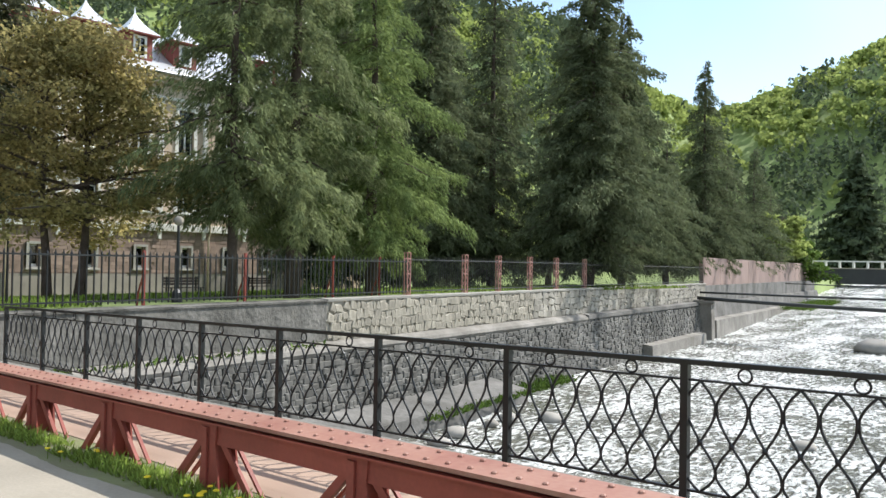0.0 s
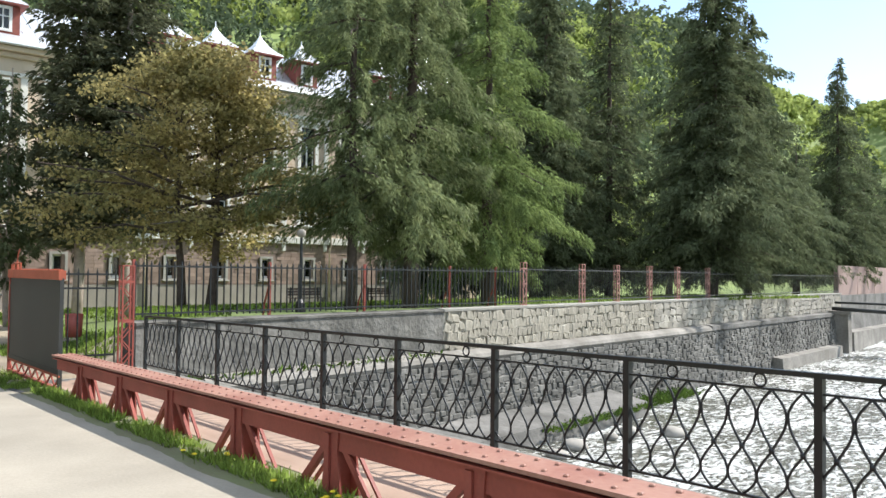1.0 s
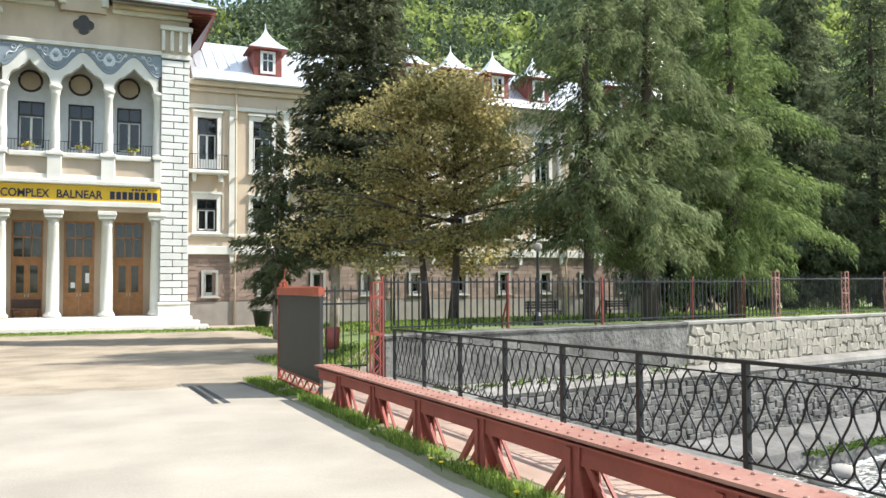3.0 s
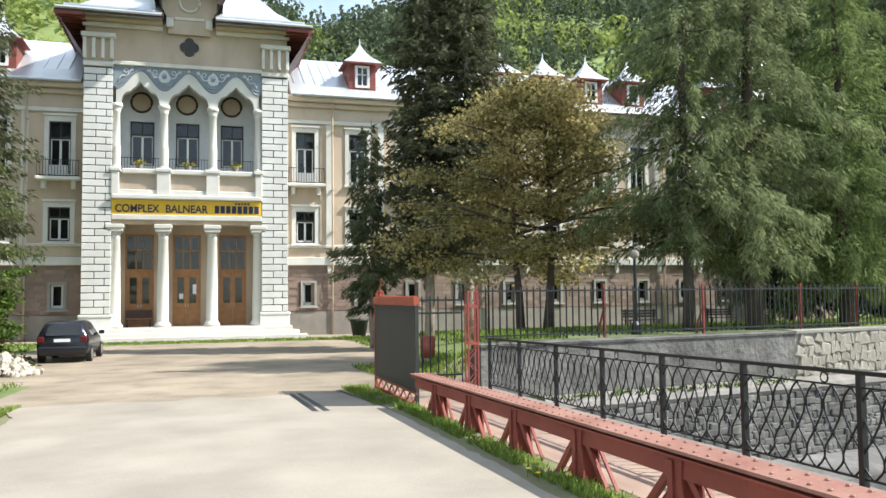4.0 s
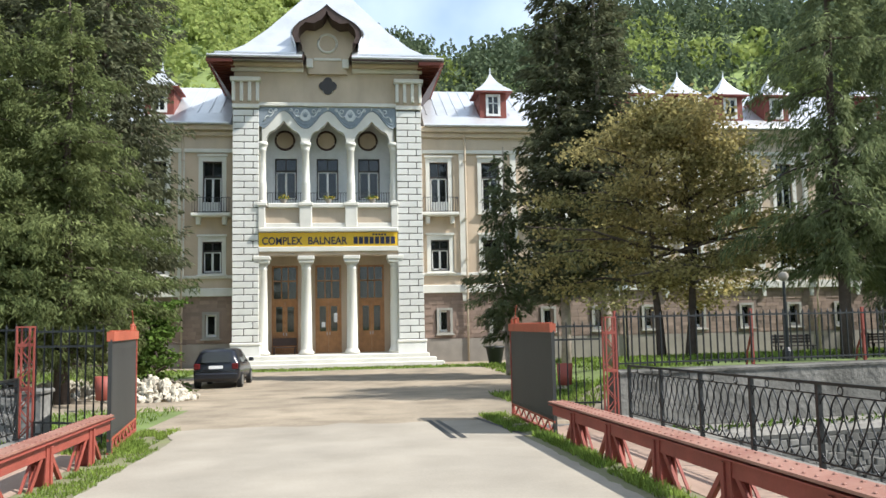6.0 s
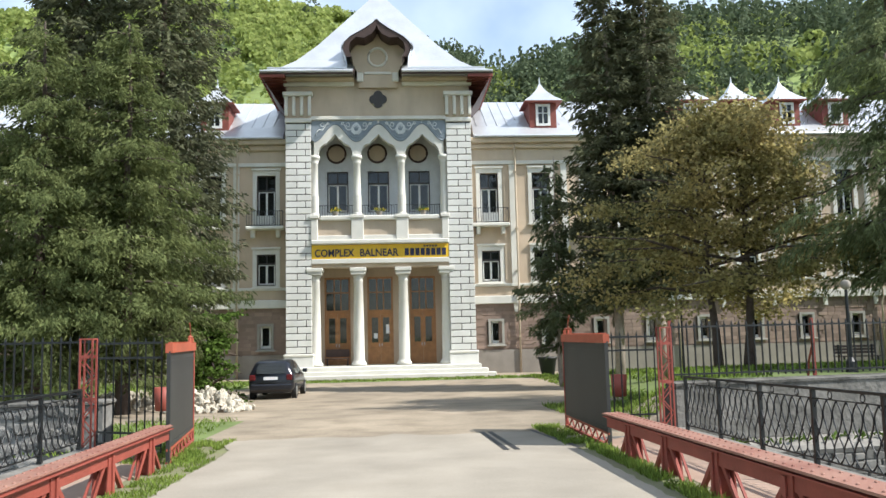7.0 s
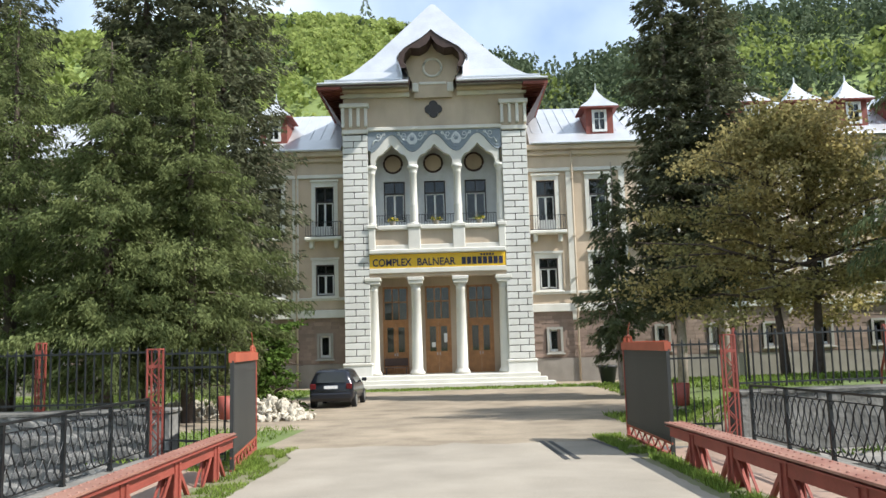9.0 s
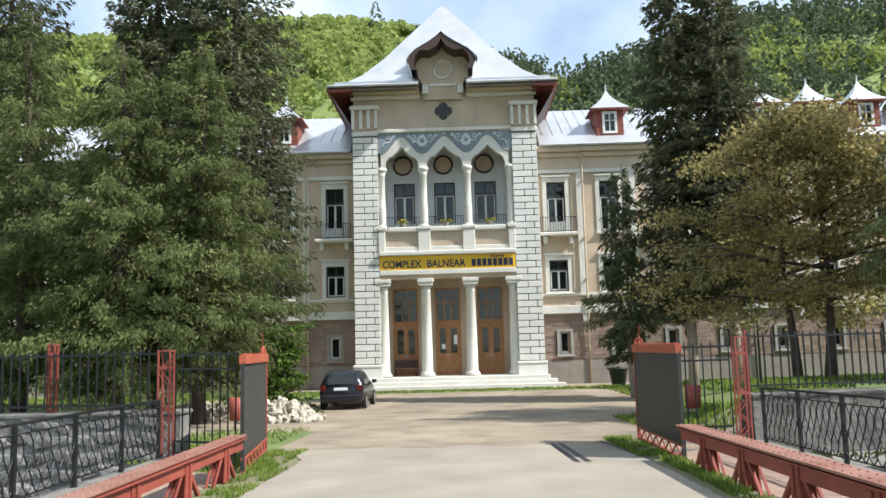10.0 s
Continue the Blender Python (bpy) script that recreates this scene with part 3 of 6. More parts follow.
def railing(x, y0, count, side):
    pitch = 1.455
    def top(y):
        return 1.085 - 0.0172 * y if side > 0 else 0.912
    rl = thing("railing", (x, y0, top(y0) - 1), "black wrought iron railing with looped figure-of-eight bars", "railing", "bridge railings")
    y1 = y0 + pitch * count
    part("handrail", bar((x, y0, top(y0)), (x, y1, top(y1)), 0.06, 0.032), "iron", rl)
    part("upper_rail", bar((x, y0, top(y0) - 0.115), (x, y1, top(y1) - 0.115), 0.022, 0.014), "iron", rl)
    part("lower_rail", bar((x, y0, top(y0) - 0.83), (x, y1, top(y1) - 0.83), 0.026, 0.016), "iron", rl)
    sc = railing_mesh(0.715)
    ring = bmesh.new()
    tube([(0, 0.043 * math.cos(k * math.pi / 7), 0.043 * math.sin(k * math.pi / 7)) for k in range(15)], 0.008, 5, ring)
    ring = mesh_of(ring, "ring", "iron", True)
    for k in range(count + 1):
        y = y0 + pitch * k
        bm = box(x - 0.026, x + 0.026, y - 0.026, y + 0.026, top(y) - 0.93, top(y) - 0.01)
        box(x - 0.035, x + 0.035, y - 0.035, y + 0.035, top(y) - 0.95, top(y) - 0.91, bm)
        part("post", bm, "iron", rl)
        if k == count:
            break
        for q in range(7):
            o = hang(new("scroll", sc), rl)
            yy = y + pitch * (q + 0.5) / 7
            o.location = (x, yy, top(yy) - 0.83)
        for q in (0.27, 0.73):
            o = hang(new("ring", ring), rl)
            yy = y + pitch * q
            o.location = (x, yy, top(yy) - 0.062)
    return rl


railing(5.0, 2.36 - 1.455 * 5, 13, 1)
railing(-5.15, 13.6 - 1.455 * 11, 11, -1)
for x in (5.0, -5.15):
    kb = bar((x, -13, 0.31), (x, 14.6, 0.08 - 0.0172 * 14.6), 0.3, 0.16)
    solid("kerb", kb, "stainedconcrete", "concrete edge beam under the railing", "kerb", "structure")

# ---- spa building ----
FY = 47.0       # front of the tower piers
WY = 48.5       # front of the wings
BASE = -0.62
CX = -0.9


def wing(name, x0, x1, wins, lab):
    holes_g = [(c - 0.36, c + 0.36, 1.15, 2.45) for c in wins]
    holes_u = [(c - 0.58, c + 0.58, 4.85, 6.72) for c in wins] + [(c - 0.58, c + 0.58, 8.45, 11.5) for c in wins]
    w = solid(name, pierced(x0, x1, 4.0, 13.0, WY, WY + 0.5, holes_u), "cream", lab, "wall", "structure")
    part("ground_storey", pierced(x0, x1, 0.75, 3.5, WY + 0.02, WY + 0.5, holes_g), "brickwall", w, "ground storey wall of pinkish stone")
    part("plinth", box(x0, x1, WY - 0.08, WY + 0.5, BASE - 0.3, 0.75), "plinth", w, "grey stone plinth")
    part("belt_course", box(x0, x1, WY - 0.22, WY + 0.5, 3.5, 3.98, bev=0.03), "white", w, "pale moulded belt course")
    part("sill_course", box(x0, x1, WY - 0.12, WY, 4.55, 4.72, bev=0.02), "white", w)
    part("frieze", box(x0, x1, WY - 0.06, WY + 0.5, 12.1, 13.0), "beige", w)
    part("architrave", box(x0, x1, WY - 0.16, WY - 0.0, 12.02, 12.24, bev=0.02), "white", w)
    part("cornice", box(x0, x1, WY - 0.55, WY + 0.5, 13.3, 13.62, bev=0.05), "beige", w)
    part("cornice", box(x0, x1, WY - 0.28, WY + 0.5, 13.0, 13.3, bev=0.05), "beige", w)
    for k, c in enumerate(wins):
        part("pilaster", box(c + 1.25, c + 1.6, WY - 0.1, WY, 4.72, 12.05), "white", w)
        part("console", slab(((c + 1.3, 3.5), (c + 1.55, 3.5), (c + 1.52, 3.0), (c + 1.33, 3.0)), WY - 0.15, WY + 0.02), "white", w)
    return w


WIN_N = 0


def window(cx, z0, z1, wdt, y, curtain=0.0, surround=True, trans=True, dark=True):
    """A casement window set in its opening, with the rendered surround."""
    global WIN_N
    WIN_N += 1
    h = z1 - z0
    win = thing("window_%d" % WIN_N, (cx, y, z0), "tall casement window with dark frame and pale surround" if h > 1.5 else "small ground storey window with pale stone surround", "window", "", "structure")
    a, b = cx - wdt / 2, cx + wdt / 2
    bm = bmesh.new()
    for q in ((a, a + 0.07, z0, z1), (b - 0.07, b, z0, z1), (a, b, z0, z0 + 0.07), (a, b, z1 - 0.07, z1)):
        box(q[0], q[1], y + 0.16, y + 0.26, q[2], q[3], bm)
    part("window_frame", bm, "darkframe" if dark else "wframe", win)
    zt = z1 - 0.3 * h if trans else z1
    bm = bmesh.new()
    if trans:
        box(a + 0.07, b - 0.07, y + 0.15, y + 0.25, zt - 0.05, zt + 0.05, bm)
        box(cx - 0.035, cx + 0.035, y + 0.17, y + 0.24, zt, z1 - 0.07, bm)
        part("transom", bm, "darkframe" if dark else "wframe", win)
    for lo, hi in ((a + 0.07, cx), (cx, b - 0.07)):
        if wdt < 0.8:
            lo, hi = a + 0.07, b - 0.07
        bm = bmesh.new()
        for q in ((lo, lo + 0.06, z0 + 0.07, zt - 0.05), (hi - 0.06, hi, z0 + 0.07, zt - 0.05), (lo, hi, z0 + 0.07, z0 + 0.15), (lo, hi, zt - 0.11, zt - 0.05)):
            box(q[0], q[1], y + 0.18, y + 0.24, q[2], q[3], bm)
        part("sash", bm, "wframe", win, "white painted sash")
        if wdt < 0.8:
            break
    part("pane", box(a + 0.05, b - 0.05, y + 0.205, y + 0.215, z0 + 0.05, z1 - 0.05), "glass", win)
    if curtain:
        bm = bmesh.new()
        q = [bm.verts.new((a + 0.1 + (b - a - 0.2) * k / 16, y + 0.36 + 0.03 * math.sin(k * 2.1), z)) for z in (z0 + 0.1 + h * (1 - curtain), z1 - 0.1) for k in range(17)]
        for k in range(16):
            bm.faces.new((q[k], q[k + 1], q[k + 18], q[k + 17]))
        part("curtain", bm, "curtain", win)
    if surround:
        e = 0.24 if h > 1.5 else 0.15
        bm = pierced(a - e, b + e, z0 - 0.1, z1 + (0.3 if h > 1.5 else 0.15), y - 0.07, y - 0.005, ((a, b, z0, z1),))
        if h > 1.5:
            box(a - e - 0.06, b + e + 0.06, y - 0.18, y - 0.005, z1 + 0.3, z1 + 0.42, bm)
        part("surround", bm, "white" if h > 1.5 else "coping", win)
        part("window_sill", box(a - e - 0.08, b + e + 0.08, y - 0.2, y + 0.1, z0 - 0.2, z0 - 0.1, bev=0.02), "white" if h > 1.5 else "coping", win)
    return win


def balcony(cx, z, y):
    bl = thing("balcony", (cx, y, z), "shallow balcony with a thin iron balustrade under the window", "balcony", "wing balconies")
    part("slab", box(cx - 1.12, cx + 1.12, y - 0.75, y - 0.005, z - 0.2, z, bev=0.04), "white", bl)
    for s in (-0.75, 0.75):
        part("bracket", slab(((cx + s - 0.12, z - 0.2), (cx + s + 0.12, z - 0.2), (cx + s + 0.1, z - 0.65), (cx + s - 0.1, z - 0.65)), y - 0.5, y - 0.005), "white", bl)
    for s in (0, 0.85):
        part("rail", bar((cx - 1.05, y - 0.68, z + 0.05 + s), (cx + 1.05, y - 0.68, z + 0.05 + s), 0.04, 0.03), "iron", bl)
    for k in range(15):
        x = cx - 1.05 + 2.1 * k / 14
        part("baluster", tube([(x, y - 0.68, z), (x, y - 0.68, z + 0.9)], 0.013, 4), "iron", bl)
    for s in (-1.05, 1.05):
        part("side_rail", bar((cx + s, y - 0.68, z + 0.9), (cx + s, y, z + 0.9), 0.03, 0.03), "iron", bl)
    part("panel", box(cx - 0.5, cx + 0.5, y - 0.62, y - 0.6, z + 0.1, z + 0.62), "curtain", bl, "pale cloth panel behind the bars")


RW = [5.75 + 3.2 * k for k in range(12)]
LW = [-7.72 - 3.2 * k for k in range(11)]
wing("wall_wing_east", 4.6, 43.0, RW, "cream rendered wing wall with pale mouldings, sunlit")
wing("wall_wing_west", -45.0, -6.4, LW, "cream rendered wing wall with pale mouldings, in shade")
for k, c in enumerate(RW + LW):
    window(c + (0.2 if c > 0 else -0.05), 1.15, 2.45, 0.66, WY, 0.9 if k == 1 else 0, True, False, False)
    window(c, 4.85, 6.72, 1.12, WY, (0, 0.3, 0.5)[k % 3])
    window(c, 8.45, 11.5, 1.12, WY, (0.95, 0.3, 0.6)[k % 3])
    if k in (0, 2, 5, 8, 12, 15):
        balcony(c, 8.35, WY)
# back, ends and floors that close the building
bm = box(-45, 43, 61.5, 62, BASE, 13.6)
box(42.6, 43, WY + 0.5, 61.5, BASE, 13.6, bm)
box(-45, -44.6, WY + 0.5, 61.5, BASE, 13.6, bm)
solid("wall_back", bm, "cream", "plain rendered rear and end walls", "wall", "structure")
bm = bmesh.new()
for z in (-0.1, 4.3, 8.0, 13.2):
    box(-44.5, 42.5, WY + 1.3, 61.4, z - 0.15, z, bm)
solid("floor", bm, "beige", "storey floors inside the building", "floor", "structure")


def wing_roof(name, x0, x1):
    rf = thing(name, ((x0 + x1) / 2, 55, 13.6), "pale grey zinc sheet roof over the wing", "roof", "", "structure")
    # two slopes, a parapet of shade boards below the gutter
    bm = bmesh.new()
    prof = ((47.85, 13.62), (48.3, 13.74), (49.6, 14.75), (54.6, 17.75), (59.6, 14.75), (62.2, 13.6))
    a = [bm.verts.new((x0, y, z)) for y, z in prof]
    b = [bm.verts.new((x1, y, z)) for y, z in prof]
    for i in range(5):
        bm.faces.new((a[i], a[i + 1], b[i + 1], b[i]))
    bm.faces.new(a)
    bm.faces.new(b[::-1])
    bm.faces.new((a[0], b[0], b[5], a[5]))
    part("roof_sheet", bm, "roof", rf)
    bm = bmesh.new()
    x = x0 + 0.3
    while x < x1:
        bar((x, 49.6, 14.77), (x, 54.6, 17.77), 0.03, 0.05, bm)
        x += 0.66
    part("standing_seam", bm, "roof", rf)
    part("gutter", tube([(x0, 47.8, 13.66), (x1, 47.8, 13.66)], 0.09, 8), "roof", rf)
    part("fascia", box(x0, x1, 47.9, 48.0, 13.62, 13.72), "brown", rf)
    return rf


wing_roof("roof_east", 4.9, 43.4)
wing_roof("roof_west", -45.4, -6.7)


def dormer(cx, face):
    d = thing("dormer", (cx, 49.6, 14.3), "red boarded roof dormer with a flared zinc cap", "dormer", "roof dormers")
    y = 49.3
    body = pierced(cx - 0.85, cx + 0.85, 14.3, 16.25, y, y + 0.12, ((cx - 0.36, cx + 0.36, 14.75, 15.95),))
    box(cx - 0.85, cx - 0.75, y + 0.12, y + 3, 14.3, 16.25, body)
    box(cx + 0.75, cx + 0.85, y + 0.12, y + 3, 14.3, 16.25, body)
    part("cheek", body, "roofred", d)
    bm = pierced(cx - 0.46, cx + 0.46, 14.65, 16.05, y - 0.05, y + 0.03, ((cx - 0.3, cx + 0.3, 14.8, 15.9),))
    box(cx - 0.03, cx + 0.03, y - 0.03, y + 0.02, 14.8, 15.9, bm)
    box(cx - 0.3, cx + 0.3, y - 0.03, y + 0.02, 15.45, 15.5, bm)
    part("window_frame", bm, "wframe", d)
    part("pane", box(cx - 0.33, cx + 0.33, y + 0.05, y + 0.06, 14.78, 15.92), "glass", d)
    bm = bmesh.new()
    rings = []
    for s, z in ((1.28, 16.2), (1.22, 16.3), (0.78, 16.75), (0.42, 17.25), (0.16, 17.75), (0.05, 18.05), (0.02, 18.6)):
        rings.append([bm.verts.new((cx + sx * s * 0.93, y + 0.8 + sy * s * 0.93, 16.2 + (z - 16.2) * 0.76)) for sx, sy in ((-1, -1), (1, -1), (1, 1), (-1, 1))])
    for a, b in zip(rings, rings[1:]):
        for i in range(4):
            bm.faces.new((a[i], a[(i + 1) % 4], b[(i + 1) % 4], b[i]))
    bm.faces.new(rings[0][::-1])
    bm.faces.new(rings[-1])
    part("cap", bm, "roof", d, "flared zinc cap")
    part("soffit", box(cx - 1.2, cx + 1.2, y - 0.38, y + 1.9, 16.12, 16.2), "roofred", d)
    for sx in (-1, 1):
        bm = bmesh.new()
        q = [bm.verts.new(p) for p in ((cx + sx * 0.88, y - 0.2, 14.35), (cx + sx * 2.2, y + 0.3, 14.75), (cx + sx * 0.88, y + 2.2, 16.15), (cx + sx * 0.88, y + 2.2, 14.35))]
        for f in ((0, 1, 2), (0, 2, 3), (1, 2, 3)):
            bm.faces.new([q[i] for i in f])
        part("valley_sheet", bm, "roof", d)


for cx in (9.4, 18.9, 22.0, 25.2, 28.4, 35.0, -11.0, -20.0, -28.0):
    dormer(cx, 1)
# end pavilion with a white steep roof
pv = thing("pavilion", (40, 52, 13), "end pavilion of the wing with a steep pale zinc roof", "pavilion")
part("wall", box(36.5, 43.2, WY - 0.7, WY + 6, BASE, 15.2), "cream", pv)
bm = bmesh.new()
rings = [[bm.verts.new((39.9 + sx * s, 51.5 + sy * s * 1.0, z)) for sx, sy in ((-1, -1), (1, -1), (1, 1), (-1, 1))] for s, z in ((4.2, 15.1), (3.4, 15.6), (1.4, 18.2), (0.2, 21))]
for a, b in zip(rings, rings[1:]):
    for i in range(4):
        bm.faces.new((a[i], a[(i + 1) % 4], b[(i + 1) % 4], b[i]))
bm.faces.new(rings[0][::-1])
bm.faces.new(rings[-1])
part("roof", bm, "roof", pv)

# ---- entrance tower ----
TX0, TX1 = -6.37, 4.58
IN0, IN1 = -4.90, 3.11
tower = thing("tower", (CX, 49, BASE), "entrance tower with pale quoined piers and three-arched loggia", "tower", "", "structure")
for x0, x1 in ((TX0, IN0), (IN1, TX1)):
    p = part("pier", box(x0 + 0.05, x1 - 0.05, FY + 0.05, FY + 2.2, BASE, 14.5), "joint", tower, "pier of pale blocks with dark joints")
    part("pier_base", box(x0 - 0.10, x1 + 0.10, FY - 0.1, FY + 0.6, BASE - 0.2, 0.62, bev=0.03), "block", tower)
    part("pier_moulding", box(x0 - 0.14, x1 + 0.14, FY - 0.14, FY + 0.6, 0.62, 0.80, bev=0.05), "white", tower)
    z, k = 0.84, 0
    while z < 14.2:
        h = 0.335
        cuts = [(x0, x0 + 0.62), (x0 + 0.672, x1)] if k % 2 else [(x0, x1 - 0.34), (x1 - 0.288, x1)]
        for a, b in cuts:
            part("block", box(a, b, FY, FY + 2.23, z, z + h, bev=0.012), "block", p)
        z += h + 0.05
        k += 1
    # bracketed capital with three small arches
    part("capital", box(x0 - 0.05, x1 + 0.05, FY - 0.08, FY + 2.2, 14.35, 14.6, bev=0.03), "white", tower)
    part("capital", box(x0 - 0.02, x1 + 0.02, FY - 0.02, FY + 2.2, 14.6, 15.9), "beige", tower)
    for q in range(4):
        xx = x0 + 0.05 + (x1 - x0 - 0.1) * q / 3
        part("bracket", box(xx - 0.09, xx + 0.09, FY - 0.22, FY - 0.02, 14.75, 15.9, bev=0.02), "white", tower)
    part("capital", box(x0 - 0.14, x1 + 0.14, FY - 0.34, FY + 2.2, 15.9, 16.15, bev=0.04), "white", tower)
# body behind and sides
bm = box(TX0 + 0.05, TX0 + 0.5, FY + 2.2, 60, BASE, 17)
box(TX1 - 0.5, TX1 - 0.05, FY + 2.2, 60, BASE, 17, bm)
part("side_wall", bm, "cream", tower)
part("upper_wall", pierced(TX0 + 0.05, TX1 - 0.05, 14.5, 17.1, FY + 0.1, FY + 0.6, ((CX - 0.3, CX + 0.3, 15.35, 16.1),)), "beige", tower)
part("frieze_moulding", box(IN0, IN1, FY - 0.05, FY + 0.1, 14.5, 14.72, bev=0.03), "white", tower)
for x0, x1 in ((TX0 - 0.1, CX - 1.42), (CX + 1.42, TX1 + 0.1)):
    part("eaves_cornice", box(x0, x1, FY - 0.55, FY + 0.1, 16.8, 16.98, bev=0.04), "beige", tower)
    part("upper_moulding", box(x0, x1, FY - 0.12, FY + 0.1, 16.55, 16.8, bev=0.04), "white", tower)
# quatrefoil opening
bm = bmesh.new()
for sx, sz in ((0, 0.26), (0, -0.26), (0.26, 0), (-0.26, 0)):
    o = [(CX + sx + 0.27 * math.cos(k * math.pi / 7), 15.76 + sz + 0.27 * math.sin(k * math.pi / 7)) for k in range(14)]
    slab(o, FY + 0.03 - 0.004 * (sx + 2 * sz), FY + 0.097, bm)
part("quatrefoil", bm, "darkframe", tower, "dark quatrefoil vent")
# loggia and porch recess
BK = FY + 2.2
doors = [(-4.36, -2.80), (-1.78, -0.22), (0.80, 2.36)]
lw = [(-3.5, 9.3, 11.85), (-1.0, 9.3, 11.85), (1.52, 9.3, 11.85)]
part("porch_back", pierced(IN0, IN1, -0.05, 6.6, BK, BK + 0.4, [(a, b, 0.02, 5.32) for a, b in doors]), "cream", tower)
part("loggia_back", pierced(IN0, IN1, 7.2, 14.5, BK, BK + 0.4, [(c - 0.66, c + 0.66, a, b) for c, a, b in lw]), "palestucco", tower)
part("loggia_floor", box(IN0, IN1, FY + 0.1, BK, 7.2, 7.5), "white", tower)
part("porch_ceiling", box(IN0, IN1, FY + 0.1, BK, 6.45, 6.65), "white", tower)
for c, a, b in lw:
    window(c, a, b, 1.3, BK, 0.8, False)
    part("roundel", tube([(c - 0.05 + 0.56 * math.cos(k * math.pi / 12), BK - 0.03, 12.95 + 0.56 * math.sin(k * math.pi / 12)) for k in range(25)], 0.07, 6), "brown", tower, "brown ring roundel", True)
    o = [(c - 0.05 + 0.5 * math.cos(k * math.pi / 12), 12.95 + 0.5 * math.sin(k * math.pi / 12)) for k in range(24)]
    part("roundel_field", slab(o, BK - 0.02, BK - 0.002), "beige", tower)
# entablature, balustrade
part("entablature", box(IN0, IN1, FY + 0.1, FY + 0.8, 5.72, 6.24, bev=0.03), "cream", tower)
part("entablature", box(IN0 + 0.0, IN1, FY - 0.02, FY + 0.1, 5.95, 6.24, bev=0.03), "white", tower)
part("sign_backing", box(IN0, IN1, FY + 0.12, FY + 0.8, 6.24, 7.08), "cream", tower)
part("cornice", box(IN0, IN1, FY - 0.25, FY + 0.8, 7.08, 7.34, bev=0.05), "white", tower)
COLS = [-4.72, -2.22, 0.40, 2.93]
part("parapet", box(IN0, IN1, FY + 0.15, FY + 0.6, 7.34, 8.55), "beige", tower)
part("parapet_base", box(IN0, IN1, FY + 0.02, FY + 0.15, 7.34, 7.62, bev=0.03), "white", tower)
for a, b in zip(COLS, COLS[1:]):
    part("parapet_cap", box(a + 0.34, b - 0.34, FY - 0.05, FY + 0.7, 8.5, 8.78, bev=0.05), "white", tower)
for x in COLS:
    wd = 0.36 if abs(x) < 2.5 else 0.2
    part("pedestal", box(x - wd, x + wd, FY - 0.06, FY + 0.62, 7.36, 8.62, bev=0.03), "white", tower)
    part("pedestal_cap", box(x - wd - 0.07, x + wd + 0.07, FY - 0.13, FY + 0.7, 8.62, 8.82, bev=0.03), "white", tower)
    # upper column with a twisted lower shaft
    prof = [(0.30, 0), (0.30, 0.12), (0.24, 0.16)]
    for k in range(7):
        prof += [(0.225, 0.2 + k * 0.14), (0.27, 0.27 + k * 0.14)]
    prof += [(0.22, 1.25), (0.205, 3.1), (0.25, 3.14), (0.22, 3.2), (0.30, 3.4), (0.33, 3.42), (0.33, 3.6)]
    part("loggia_column", lathe(prof, (x, FY + 0.32, 8.8), 18), "white", tower, "", True)
    prof = [(0.44, 0), (0.44, 0.12), (0.38, 0.2), (0.33, 0.28), (0.32, 0.3), (0.31, 2.0), (0.265, 4.85), (0.31, 4.9), (0.275, 4.96), (0.275, 5.1), (0.38, 5.25)]
    part("porch_column", lathe(prof, (x, FY + 0.45, 0.06), 22), "white", tower, "stout pale porch column", True)
    part("porch_capital", box(x - 0.42, x + 0.42, FY, FY + 0.9, 5.31, 5.5, bev=0.03), "white", tower)
    part("porch_capital", box(x - 0.48, x + 0.48, FY - 0.05, FY + 0.95, 5.5, 5.72, bev=0.03), "white", tower)


def arch_pts(c, w):
    """A cusped ogee arch outline from its left springing to its right."""
    half = []
    for k in range(9):
        a = math.pi * 0.5 * k / 8
        half.append((w * (1 - 0.42 * (1 - math.cos(a))), 12.35 + 0.72 * math.sin(a)))
    for k in range(1, 7):
        a = math.pi * 0.5 * k / 6
        half.append((w * 0.58 * (1 - 0.60 * (k / 6)) - 0.02 * math.sin(2 * a), 13.02 + 0.34 * math.sin(a)))
    half.append((0, 13.66))
    left = [(c - x, z) for x, z in half]
    return left + [(c + x, z) for x, z in half[-2::-1]]


bm = bmesh.new()
bands = []
for a, b in zip(COLS, COLS[1:]):
    c, w = (a + b) / 2, (b - a) / 2 - 0.24
    pts = arch_pts(c, w)
    outl = [(a, 12.35)] + pts + [(b, 12.35)]
    for (xa, za), (xb, zb) in zip(outl, outl[1:]):
        if xb - xa < 1e-4:
            continue
        slab(((xa, za), (xb, zb), (xb, 14.55), (xa, 14.55)), FY + 0.1, FY + 0.55, bm)
part("arcade", bm, "white", tower, "white cusped ogee arcade")
